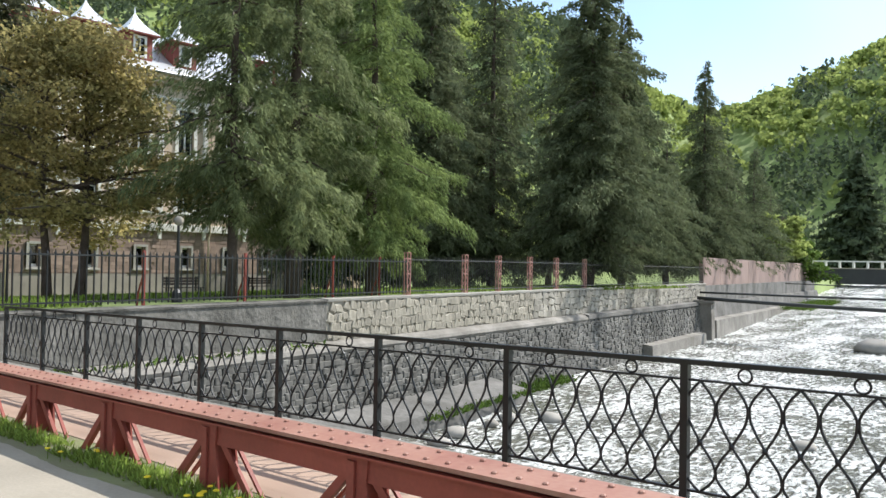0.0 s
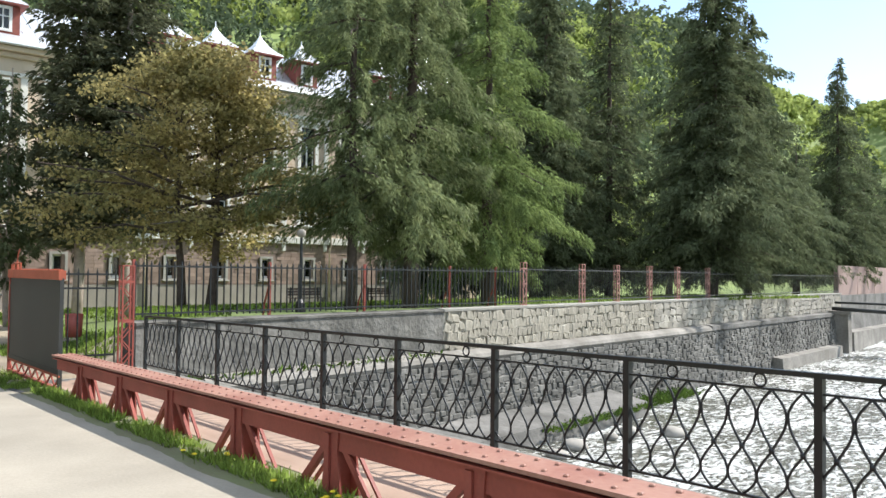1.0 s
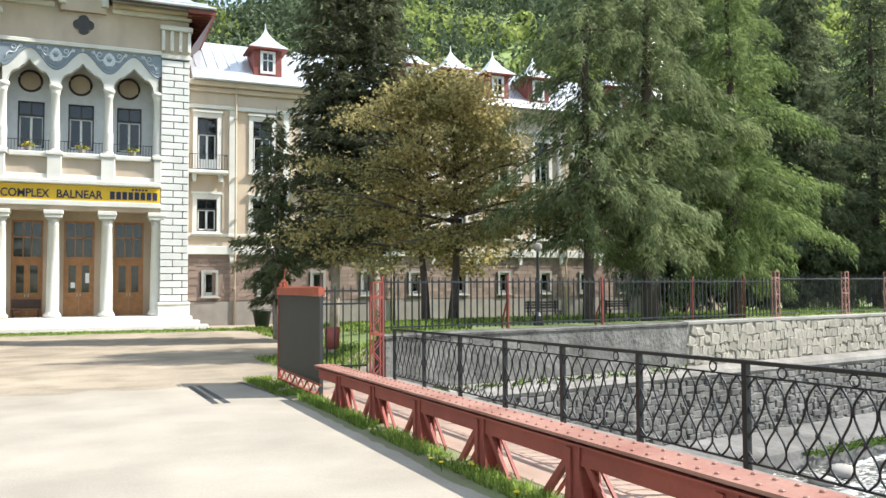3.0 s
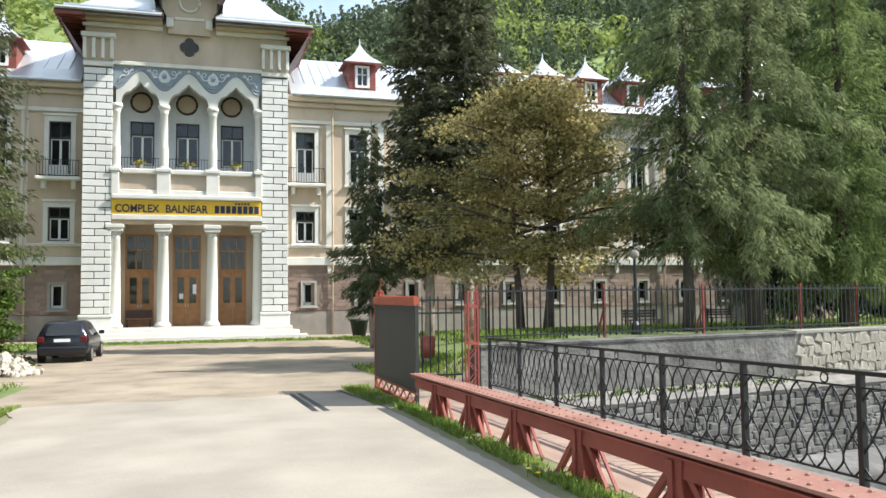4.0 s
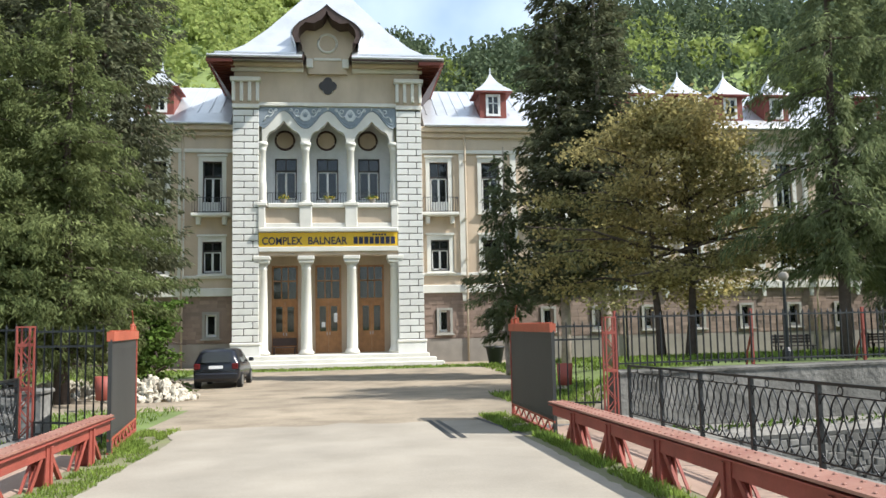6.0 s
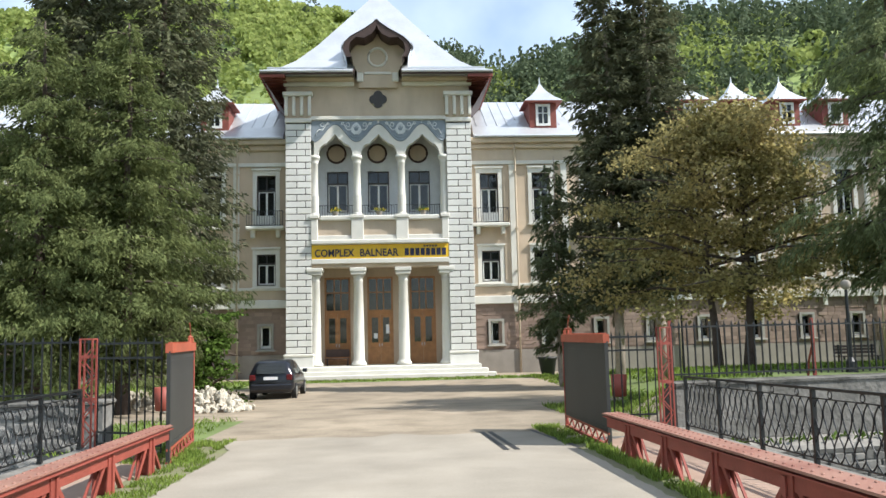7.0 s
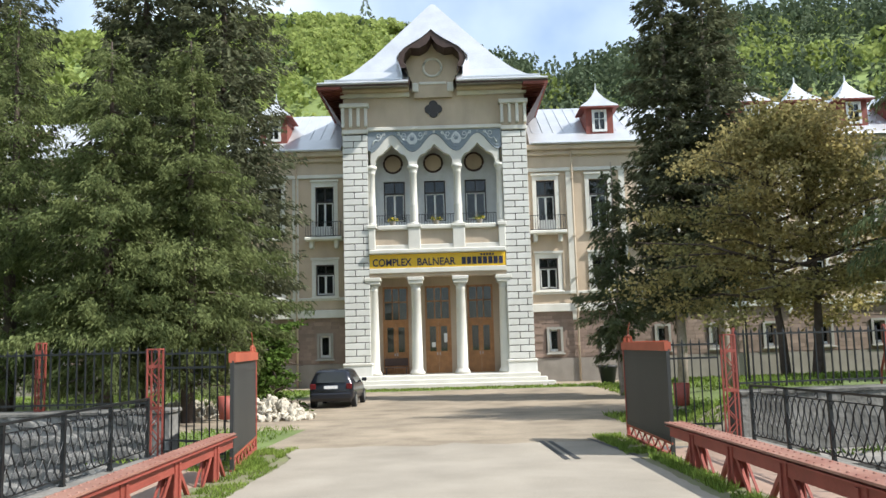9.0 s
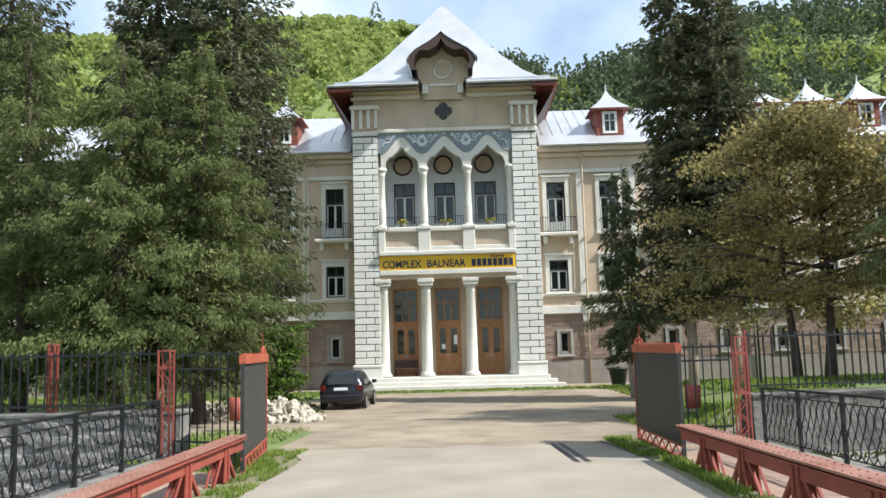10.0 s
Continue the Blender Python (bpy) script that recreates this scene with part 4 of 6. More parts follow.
# coloured stucco over the arches
bm, wm = bmesh.new(), bmesh.new()
for a, b in zip(COLS, COLS[1:]):
    c, w = (a + b) / 2, (b - a) / 2
    for s in (-1, 1):
        for off, mm in ((0.0, bm), (0.22, bm)):
            line = [(c + s * w * u, FY + 0.09 - 0.02 * (off > 0), 14.28 - 1.05 * (0.5 - 0.5 * math.cos(math.pi * u)) + off * u) for u in [k / 14 for k in range(15)]]
            tube(line, 0.05 if not off else 0.03, 5, mm)
part("stucco_band", bm, "bluegrey", tower, "blue-grey ogee stucco band")
HALF = (COLS[1] - COLS[0]) / 2
for x in COLS:
    field, scroll = bmesh.new(), bmesh.new()
    for s in (-1, 1):
        line = [(x + s * HALF * u, 13.28 + 1.05 * (0.5 - 0.5 * math.cos(math.pi * u))) for u in [k / 10 for k in range(11)]]
        line = [(min(max(p, IN0 + 0.02), IN1 - 0.02), q) for p, q in line]
        for (xa, za), (xb, zb) in zip(line, line[1:]):
            if abs(xb - xa) > 1e-3:
                slab(((xa, za), (xb, zb), (xb, 14.46), (xa, 14.46)), FY + 0.07, FY + 0.099, field)
        if IN0 < x + s * 0.75 < IN1:
            tube([(x + s * (0.12 + 0.75 * u), FY + 0.06, 13.62 + 0.62 * u ** 0.7 + 0.10 * math.sin(9 * u)) for u in [k / 12 for k in range(13)]], 0.035, 5, scroll)
            tube([(x + s * (0.50 + 0.11 * math.cos(a)), FY + 0.06, 14.22 + 0.11 * math.sin(a)) for a in [k * 0.63 for k in range(11)]], 0.028, 5, scroll)
            tube([(x + s * (0.82 + 0.08 * math.cos(a)), FY + 0.06, 14.3 + 0.08 * math.sin(a)) for a in [k * 0.63 for k in range(11)]], 0.024, 5, scroll)
            part("scrollwork", scroll, "palestucco", tower, "", True)
            scroll = bmesh.new()
    scroll.free()
    part("stucco_field", field, "bluegrey", tower, "blue-grey spandrel field")
    if abs(x) < 2.5:
        bm = bmesh.new()
        o = [(x + 0.30 * math.sin(a) * (1 - 0.35 * math.cos(a)), 14.0 + 0.36 * math.cos(a)) for a in [k * math.pi / 9 for k in range(18)]]
        slab(o, FY + 0.045, FY + 0.069, bm)
        part("palmette", bm, "palestucco", tower, "pale palmette ornament")
        bm = bmesh.new()
        for a in (-0.9, -0.45, 0, 0.45, 0.9):
            tube([(x + 0.06 * math.sin(a), FY + 0.035, 13.86), (x + 0.2 * math.sin(a), FY + 0.03, 13.9 + 0.32 * math.cos(a))], 0.035, 5, bm, 0.012)
        part("palmette_rib", bm, "bluegrey", tower)
# iron balustrades and flower pots in the loggia
for a, b in zip(COLS, COLS[1:]):
    bm = bar((a + 0.25, FY + 0.3, 9.42), (b - 0.25, FY + 0.3, 9.42), 0.04, 0.03)
    for k in range(14):
        x = a + 0.3 + (b - a - 0.6) * k / 13
        tube([(x, FY + 0.3, 8.76), (x, FY + 0.3, 9.42)], 0.012, 4, bm)
    part("balustrade", bm, "iron", tower)
    c = (a + b) / 2 - 0.02
    pot = thing("flower_pot", (c, FY + 0.15, 8.78), "pot of yellow flowers on the loggia parapet", "flower pot", "loggia flowers")
    part("pot", lathe(((0.12, 0), (0.2, 0.22), (0.21, 0.24)), (c, FY + 0.15, 8.785), 10), "plinth", pot)
    vv, ff = [], []
    for k in range(160):
        d = Vector((random.gauss(0, 1), random.gauss(0, 1), random.random() * 1.1)).normalized() * random.uniform(0.1, 0.34)
        p = Vector((c, FY + 0.15, 9.05)) + Vector((d.x * 1.2, d.y * 0.5, d.z * 0.7))
        q = [p + Vector((random.uniform(-.06, .06), random.uniform(-.06, .06), random.uniform(-.06, .06))) for _ in range(3)]
        ff.append((len(vv), len(vv) + 1, len(vv) + 2))
        vv += q
    cut = len(ff) * 3 // 5
    hang(new("leaves", raw("leaves", vv, ff[:cut], "shrub")), pot)
    hang(new("flowers", raw("flowers", vv, ff[cut:], "dandelion")), pot)

# doors
for k, (a, b) in enumerate(doors):
    dr = thing("door_%d" % (k + 1), ((a + b) / 2, BK, 0.05), "tall varnished brown double door with glazed panels and transom light", "door", "", "structure")
    y = BK + 0.1
    bm = pierced(a, b, 0.03, 5.32, y, y + 0.16, ((a + 0.11, b - 0.11, 0.03, 3.1), (a + 0.11, b - 0.11, 3.32, 5.2)))
    part("door_frame", bm, "door", dr)
    c = (a + b) / 2
    bm = bmesh.new()
    for x in (c - 0.2, c + 0.2):
        box(x - 0.03, x + 0.03, y + 0.03, y + 0.1, 3.32, 5.2, bm)
    box(a + 0.11, b - 0.11, y + 0.03, y + 0.1, 4.35, 4.42, bm)
    part("transom", bm, "door", dr)
    part("pane", box(a + 0.1, b - 0.1, y + 0.06, y + 0.07, 3.3, 5.22), "glass", dr)
    for lo, hi in ((a + 0.11, c - 0.005), (c + 0.005, b - 0.11)):
        leaf = part("door_leaf", pierced(lo, hi, 0.05, 3.1, y + 0.03, y + 0.1, ((lo + 0.14, hi - 0.14, 1.35, 2.85),)), "door", dr)
        part("pane", box(lo + 0.12, hi - 0.12, y + 0.06, y + 0.07, 1.33, 2.87), "glass", leaf)
        part("panel", box(lo + 0.13, hi - 0.13, y + 0.005, y + 0.03, 0.25, 1.1, bev=0.01), "door", leaf)
        part("handle", box(c - 0.02 + (0.08 if lo > c - 0.1 else -0.08), c + 0.02 + (0.08 if lo > c - 0.1 else -0.08), y - 0.03, y + 0.03, 1.12, 1.3), "alloy", leaf)
# paper notices on the middle door
for x, z, w_, h_ in ((-0.52, 2.15, 0.3, 0.55), (-1.3, 1.75, 0.22, 0.3)):
    solid("notice", box(x - w_ / 2, x + w_ / 2, BK + 0.135, BK + 0.14, z - h_ / 2, z + h_ / 2), "plate", "white paper notice taped on the door glass", "notice")

# steps
st = thing("entrance_steps", (CX, 45.5, BASE), "three broad worn pale stone steps before the entrance", "steps", "", "structure")
for k, (y0, xa, xb) in enumerate(((45.15, -6.6, 5.5), (45.6, -6.3, 5.1), (46.05, -6.0, 4.75))):
    part("step", box(xa, xb, y0, FY + 2.4 if k == 2 else y0 + 0.8, BASE - 0.05 if k == 0 else BASE + 0.22 * k - 0.02, BASE + 0.22 * (k + 1), bev=0.03), "white", st)

# sign board
sg = thing("sign_board", (CX, FY, 6.26), "long yellow sign board with dark lettering over the entrance", "sign")
part("board", box(IN0 + 0.02, IN1 - 0.02, FY + 0.02, FY + 0.1, 6.26, 7.06), "yellow", sg)


def lettering(text, x, z, size, width, y):
    cu = bpy.data.curves.new("lettering", "FONT")
    cu.body, cu.size, cu.extrude, cu.offset = text, size, 0.01, 0.012
    ob = bpy.data.objects.new("lettering", cu)
    scene.collection.objects.link(ob)
    bpy.context.view_layer.update()
    me = bpy.data.meshes.new_from_object(ob.evaluated_get(bpy.context.evaluated_depsgraph_get()))
    bpy.data.objects.remove(ob)
    lo, hi = min(v.co.x for v in me.vertices), max(v.co.x for v in me.vertices)
    k = width / (hi - lo)
    for v in me.vertices:
        v.co = Vector((x + (v.co.x - lo) * k, y - v.co.z, z + v.co.y))
    me.materials.clear()
    me.materials.append(M["navy"])
    o = hang(new("lettering", me), sg)
    return o


lettering("COMPLEX", -4.70, 6.38, 0.60, 2.28, FY + 0.01)
lettering("BALNEAR", -2.08, 6.38, 0.60, 2.24, FY + 0.01)
# a family name and a small line stay plain bars
for k in range(8):
    x = 0.52 + k * 0.31
    part("bar", box(x, x + 0.24, FY + 0.0, FY + 0.02, 6.38, 6.80), "navy", sg)
for k in range(5):
    part("bar", box(1.62 + k * 0.17, 1.74 + k * 0.17, FY + 0.0, FY + 0.02, 6.87, 6.98), "navy", sg)

# tower roof: flared hip with eaves boards
rf = thing("tower_roof", (CX, 52, 17), "steep flared zinc hip roof of the entrance tower", "roof", "", "structure")
bm = bmesh.new()
rings = []
CYR, HX, HY = 52.4, 6.75, 6.7
for s, z in ((1.0, 17.0), (1.0, 17.12), (0.86, 17.55), (0.72, 18.35), (0.55, 19.7), (0.3, 22.0), (0.02, 24.6)):
    rings.append([bm.verts.new((CX + sx * HX * s, CYR + sy * HY * s, z)) for sx, sy in ((-1, -1), (1, -1), (1, 1), (-1, 1))])
for a, b in zip(rings, rings[1:]):
    for i in range(4):
        bm.faces.new((a[i], a[(i + 1) % 4], b[(i + 1) % 4], b[i]))
bm.faces.new(rings[-1])
bm.faces.new(rings[0][::-1])
# the eaves stop on both sides of the gable
NOTCH = 1.42
for co, no in (((CX - NOTCH, 0, 0), (1, 0, 0)), ((CX + NOTCH, 0, 0), (1, 0, 0)), ((0, FY - 0.02, 0), (0, 1, 0))):
    bmesh.ops.bisect_plane(bm, geom=bm.verts[:] + bm.edges[:] + bm.faces[:], plane_co=co, plane_no=no)
gone = [f for f in bm.faces if abs(f.calc_center_median().x - CX) < NOTCH and f.calc_center_median().y < FY - 0.02]
bmesh.ops.delete(bm, geom=gone, context="FACES")
part("roof_sheet", bm, "roof", rf)
for s in (-1, 1):
    a, b = sorted((CX + s * NOTCH, CX + s * HX))
    part("gutter", tube([(a, CYR - HY - 0.03, 17.05), (b, CYR - HY - 0.03, 17.05)], 0.08, 8), "roof", rf)
    part("snow_guard", bar((a + 0.35, CYR - HY * 0.93, 17.40), (b - 0.4, CYR - HY * 0.93, 17.40), 0.05, 0.10), "roof", rf)
    part("fascia", box(a, b, CYR - HY + 0.02, CYR - HY + 0.10, 16.88, 16.99), "brown", rf, "dark eaves board")
    bm = bmesh.new()
    for x in (CX + s * NOTCH, CX + s * (NOTCH - 0.06)):
        bm.faces.new([bm.verts.new((x, y, z)) for y, z in ((45.7, 16.98), (45.7, 17.12), (46.64, 17.55), (47.05, 17.9), (47.05, 16.98))])
    bmesh.ops.bridge_loops(bm, edges=bm.edges[:])
    part("eaves_end", bm, "brown", rf)
    # round-topped vent beside the gable
    c = CX + s * 1.82
    part("roof_vent", tube([(c, 47.25, 19.02), (c, 49.2, 19.02)], 0.40, 14), "roof", rf, "small round-topped zinc roof vent")
    part("vent_mouth", tube([(c, 47.24, 19.02), (c, 47.28, 19.02)], 0.33, 14), "darkframe", rf)
bm = bmesh.new()
for k in range(26):
    y = CYR - HY + 0.1 + 12.5 * k / 25
    for s in (-1, 1):
        box(CX + s * HX - 0.05 - (1.4 if s > 0 else 0) , CX + s * HX + (1.4 if s < 0 else 0), y - 0.07, y + 0.07, 16.72, 16.97, bm)
part("rafter", bm, "roofred", rf, "red-brown eaves rafters")
bm = bmesh.new()
for s in (-1, 1):
    o = [(CX + s * 5.5, FY + 0.2, 15.0), (CX + s * 5.5, 58, 15.0), (CX + s * (HX - 0.1), 58, 16.75), (CX + s * (HX - 0.1), CYR - HY + 0.1, 16.75)]
    bm.faces.new([bm.verts.new(p) for p in o])
part("soffit", bm, "brown", rf)
# onion-shaped gable on the roof front
def gable(dx=0.0, grow=0.0):
    half = ((1.42, 16.72), (1.42, 17.45), (1.78, 17.85), (1.97, 18.3), (1.88, 18.72), (1.55, 19.05), (1.05, 19.32), (0.6, 19.58), (0.25, 19.85), (0.0, 20.1))
    hh = [(x + grow * min(1, x * 2), z + (grow if x < 1.5 else 0)) for x, z in half]
    return [(CX - x, z) for x, z in hh] + [(CX + x, z) for x, z in hh[-2::-1]]
gb = part("gable_wall", slab(gable(0, -0.3), FY - 0.15, FY + 2), "beige", rf, "rendered onion gable")
part("gable_ring", tube([(CX + 0.55 * math.cos(k * math.pi / 10), FY - 0.17, 18.25 + 0.55 * math.sin(k * math.pi / 10)) for k in range(21)], 0.08, 6), "white", rf, "", True)
part("gable_sill", box(CX - 0.8, CX + 0.8, FY - 0.24, FY - 0.15, 17.2, 17.36, bev=0.03), "white", rf)
for s in (-1, 1):
    part("gable_bracket", box(CX + s * 1.05 - 0.2, CX + s * 1.05 + 0.2, FY - 0.32, FY - 0.15, 16.74, 17.3, bev=0.05), "white", rf)
bm = bmesh.new()
o, i_ = gable(0, 0.0), gable(0, -0.32)
for y0, y1 in ((FY - 1.45, FY - 0.1),):
    n_ = len(o)
    A = [bm.verts.new((x, y0, z)) for x, z in o]
    B = [bm.verts.new((x, y0, z)) for x, z in i_]
    C = [bm.verts.new((x, y1, z)) for x, z in i_]
    for k in range(2, n_ - 3):
        bm.faces.new((A[k], A[k + 1], B[k + 1], B[k]))
        bm.faces.new((B[k], B[k + 1], C[k + 1], C[k]))
part("gable_hood", bm, "brown", rf, "dark brown timber hood")
bm = bmesh.new()
o = gable(0, 0.03)
A = [bm.verts.new((x, FY - 1.5, z)) for x, z in o]
B = [bm.verts.new((x, FY + 4.5, z)) for x, z in o]
for k in range(2, len(o) - 3):
    bm.faces.new((A[k], A[k + 1], B[k + 1], B[k]))
part("gable_roof", bm, "roof", rf, "zinc cover of the gable", True)

# rainwater pipes on the wings
for x in (7.35, 17.1, 29.9, -9.4, -19.0):
    dp = thing("rainwater_pipe", (x, WY - 0.15, BASE), "pale rainwater pipe down the wing wall", "drainpipe", "rainwater pipes")
    part("pipe", tube([(x, WY - 0.5, 13.5), (x, WY - 0.3, 13.1), (x, WY - 0.32, 4.6), (x, WY - 0.32, 3.4), (x, WY - 0.16, 3.1), (x, WY - 0.16, BASE)], 0.06, 8), "beige", dp, "", True)
    for z in (1.5, 5.5, 8.0, 11.5):
        part("bracket", box(x - 0.08, x + 0.08, WY - 0.4 if z > 3 else WY - 0.24, WY, z, z + 0.06), "beige", dp)

# ---- trees ----
RNG = np.random.default_rng(4)


def sprays(base, way, length, width, drop, rng):
    """Kite-shaped sprays: one four-cornered leaf blade for each base point and direction."""
    n = len(base)
    way = way / np.linalg.norm(way, axis=1, keepdims=True)
    rnd = rng.normal(size=(n, 3))
    side = np.cross(way, rnd)
    side /= np.linalg.norm(side, axis=1, keepdims=True)
    tip = base + way * length[:, None]
    tip[:, 2] -= drop * length
    mid = base + way * (length * 0.45)[:, None]
    mid[:, 2] += 0.0
    v = np.stack([base, mid + side * width[:, None], tip, mid - side * width[:, None]], 1).reshape(-1, 3)
    return v


def blade_mesh(name, verts, material):
    n = len(verts) // 4
    me = bpy.data.meshes.new(name)
    me.vertices.add(n * 4)
    me.vertices.foreach_set("co", verts.astype(np.float32).ravel())
    me.loops.add(n * 4)
    me.loops.foreach_set("vertex_index", np.arange(n * 4, dtype=np.int32))
    me.polygons.add(n)
    me.polygons.foreach_set("loop_start", np.arange(0, n * 4, 4, dtype=np.int32))
    me.update(calc_edges=True)
    me.materials.append(M[material])
    return me


def conifer_crown(h, r, z0, seed, twigs, power=0.8, droop=0.35, tw=0.5, wid=0.055, gap=0.35, ragged=0.25, up=0.0, hang_=0.5, core=0.2, skip=0.06, wide=0.16):
    """Tiers of boughs, each hung with sprays; the outline stays ragged."""
    rng = np.random.default_rng(seed)
    tiers = max(10, int((h - z0) / gap))
    out, limbs = [], bmesh.new()
    total = 0
    for t in range(tiers):
        u = t / tiers
        z = z0 + (h - z0) * u
        rad = r * (1 - u) ** power * (0.55 + 0.45 * min(1, u * 6)) + 0.12
        nb = max(4, int(5 + 6 * (1 - u)))
        a0 = rng.random() * 6.28
        for b in range(nb):
            a = a0 + 6.283 * b / nb + rng.normal() * 0.22
            L = rad * (1 + ragged * rng.normal())
            if L < 0.1 or rng.random() < skip:
                continue
            zt = z + rng.normal() * gap * 0.45
            dr = droop * (0.65 + 0.7 * rng.random())
            m = max(5, int(twigs * (L / r + 0.12) * (0.7 + 0.6 * rng.random())))
            s = np.sqrt(rng.random(m)) * 0.92 + 0.08
            d = np.array([math.cos(a), math.sin(a)])
            zz = zt + up * L * s - dr * L * s ** 1.6 + 0.25 * L * np.maximum(0, s - 0.75) + rng.normal(size=m) * 0.07 - np.abs(rng.normal(size=m)) * 0.22 * hang_
            lat = rng.normal(size=m) * wide * L * (1.15 - s)
            base = np.stack([d[0] * L * s - d[1] * lat, d[1] * L * s + d[0] * lat, zz], 1)
            sgn = np.sign(rng.normal(size=m))
            way = np.stack([d[0] * 0.7 - d[1] * sgn * 0.7 + rng.normal(size=m) * 0.3, d[1] * 0.7 + d[0] * sgn * 0.7 + rng.normal(size=m) * 0.3, -hang_ + rng.normal(size=m) * 0.3], 1)
            ln = tw * (0.5 + 0.8 * rng.random(m)) * (0.55 + 0.45 * (1 - u))
            out.append(sprays(base, way, ln, wid * (0.6 + 0.8 * rng.random(m)), 0.25, rng))
            mc = int(m * core)
            if mc:
                s = rng.random(mc) * 0.8 + 0.05
                zz = zt + up * L * s - dr * L * s ** 1.6 + rng.normal(size=mc) * 0.12 - 0.05
                lat = rng.normal(size=mc) * 0.18 * L * (1.1 - s)
                base = np.stack([d[0] * L * s - d[1] * lat, d[1] * L * s + d[0] * lat, zz], 1)
                way = np.stack([d[0] + rng.normal(size=mc) * 0.6, d[1] + rng.normal(size=mc) * 0.6, -0.35 + rng.normal(size=mc) * 0.3], 1)
                out.append(sprays(base, way, tw * 1.2 * (0.6 + 0.6 * rng.random(mc)), wid * 2.0 * (0.6 + 0.8 * rng.random(mc)), 0.2, rng))
            if t % 3 == 0 and b % 2 == 0:
                tube([(0, 0, zt), (d[0] * L * 0.5, d[1] * L * 0.5, zt + up * L * 0.5 - dr * L * 0.33), (d[0] * L * 0.85, d[1] * L * 0.85, zt + up * L * 0.85 - dr * L * 0.77)], 0.035 + 0.02 * (1 - u), 4, limbs, 0.008)
    return np.concatenate(out), limbs


def plant(name, at, crown, limbs, trunk, material, bark, label, group, category="tree"):
    tr = thing(name, at, label, category, group)
    at = Vector(at)
    bm = bmesh.new()
    tube([at + Vector(p) for p in trunk[0]], trunk[1], 10, bm, trunk[2])
    part("trunk", bm, bark, tr, "", True)
    if limbs is not None:
        bmesh.ops.translate(limbs, verts=limbs.verts, vec=at)
        tagged(part("limb", limbs, bark, tr), kind="stuff")
    me = blade_mesh("crown", crown + np.array(at), material)
    tagged(hang(new("crown", me), tr), kind="stuff")
    return tr


def conifer(at, h, r, z0, seed, twigs, material, label, lean=(0, 0), tr=0.2, name="spruce", bark="bark", **kw):
    crown, limbs = conifer_crown(h, r, z0, seed, twigs, **kw)
    n = 8
    trunk = ([(lean[0] * k / n + 0.05 * math.sin(k * 1.7 + seed), lean[1] * k / n, -0.3 + (h + 0.2) * k / n) for k in range(n + 1)], tr, 0.02)
    return plant(name, at, crown, limbs, trunk, material, bark, label, "park conifers")


def gpos(x, y):
    return (x, y, ground_z(x, y) - 0.05)


SP = "tall dark green spruce with drooping boughs behind the fence"
SPK = dict(tw=0.21, wid=0.016, gap=0.48, ragged=0.36, droop=0.42, core=0.25, skip=0.2, wide=0.12, hang_=0.9)
FAR = dict(tw=0.27, wid=0.027, gap=0.40, ragged=0.34, droop=0.36, core=0.6, wide=0.17, hang_=0.9, skip=0.12)
conifer(gpos(13.2, 20.1), 14.5, 2.2, 2.7, 11, 230, "spruce", SP, tr=0.17, **SPK)
conifer(gpos(15.3, 20.0), 15.5, 2.6, 2.7, 12, 310, "spruce", SP, tr=0.28, **SPK)
conifer(gpos(19.2, 20.7), 14.0, 3.0, 1.9, 13, 370, "sprucelight", "spruce with fresh light green low boughs behind the fence", tr=0.24, **SPK)
conifer(gpos(28.5, 34.5), 23.0, 3.9, 1.4, 14, 150, "sprucedark", SP, tr=0.25, **FAR)
conifer(gpos(31.5, 29.5), 19.0, 3.5, 1.4, 15, 160, "sprucedark", SP, tr=0.25, **FAR)
conifer(gpos(34.5, 32.5), 22.0, 4.0, 1.4, 27, 70, "sprucedark", SP, tr=0.28, **FAR)
conifer(gpos(36.6, 29.3), 21.0, 3.3, 1.4, 28, 70, "sprucedark", SP, tr=0.26, **FAR)
conifer(gpos(38.5, 37.0), 24.0, 4.3, 1.2, 16, 60, "sprucedark", SP, tr=0.3, **FAR)
conifer(gpos(36.9, 22.8), 19.0, 4.2, 1.8, 17, 230, "sprucedark", SP, tr=0.25, **FAR)
conifer(gpos(43.0, 24.4), 16.5, 3.6, 1.8, 18, 190, "sprucedark", SP, tr=0.25, **FAR)
conifer(gpos(60.5, 27.2), 17.6, 3.1, 1.6, 19, 110, "sprucedark", SP, tr=0.25, **FAR)
conifer(gpos(53.0, 26.6), 10.5, 2.8, 1.6, 20, 90, "sprucedark", SP, tr=0.25, **FAR)
conifer(gpos(70.0, 29.3), 12.0, 3.2, 2.2, 21, 90, "sprucedark", SP, tr=0.25, **FAR)
conifer(gpos(80.0, 30.8), 13.5, 3.5, 2.2, 22, 80, "sprucedark", SP, tr=0.25, **FAR)
conifer(gpos(47.0, 42.0), 21.0, 4.6, 1.5, 23, 34, "sprucedark", SP, tr=0.3, **FAR)
conifer(gpos(58.0, 40.0), 17.0, 4.4, 1.5, 24, 34, "sprucedark", SP, tr=0.3, **FAR)
conifer(gpos(92.0, 33.5), 11.0, 3.6, 0.8, 25, 26, "sprucedark", SP, tr=0.25, **FAR)
conifer(gpos(176.0, 47.0), 26.0, 8.0, 1.0, 26, 60, "hilldark", "dark conifer group beyond the far bridge", tr=0.4, tw=1.1, wid=0.30, gap=0.8, ragged=0.3, droop=0.3, core=0.5)
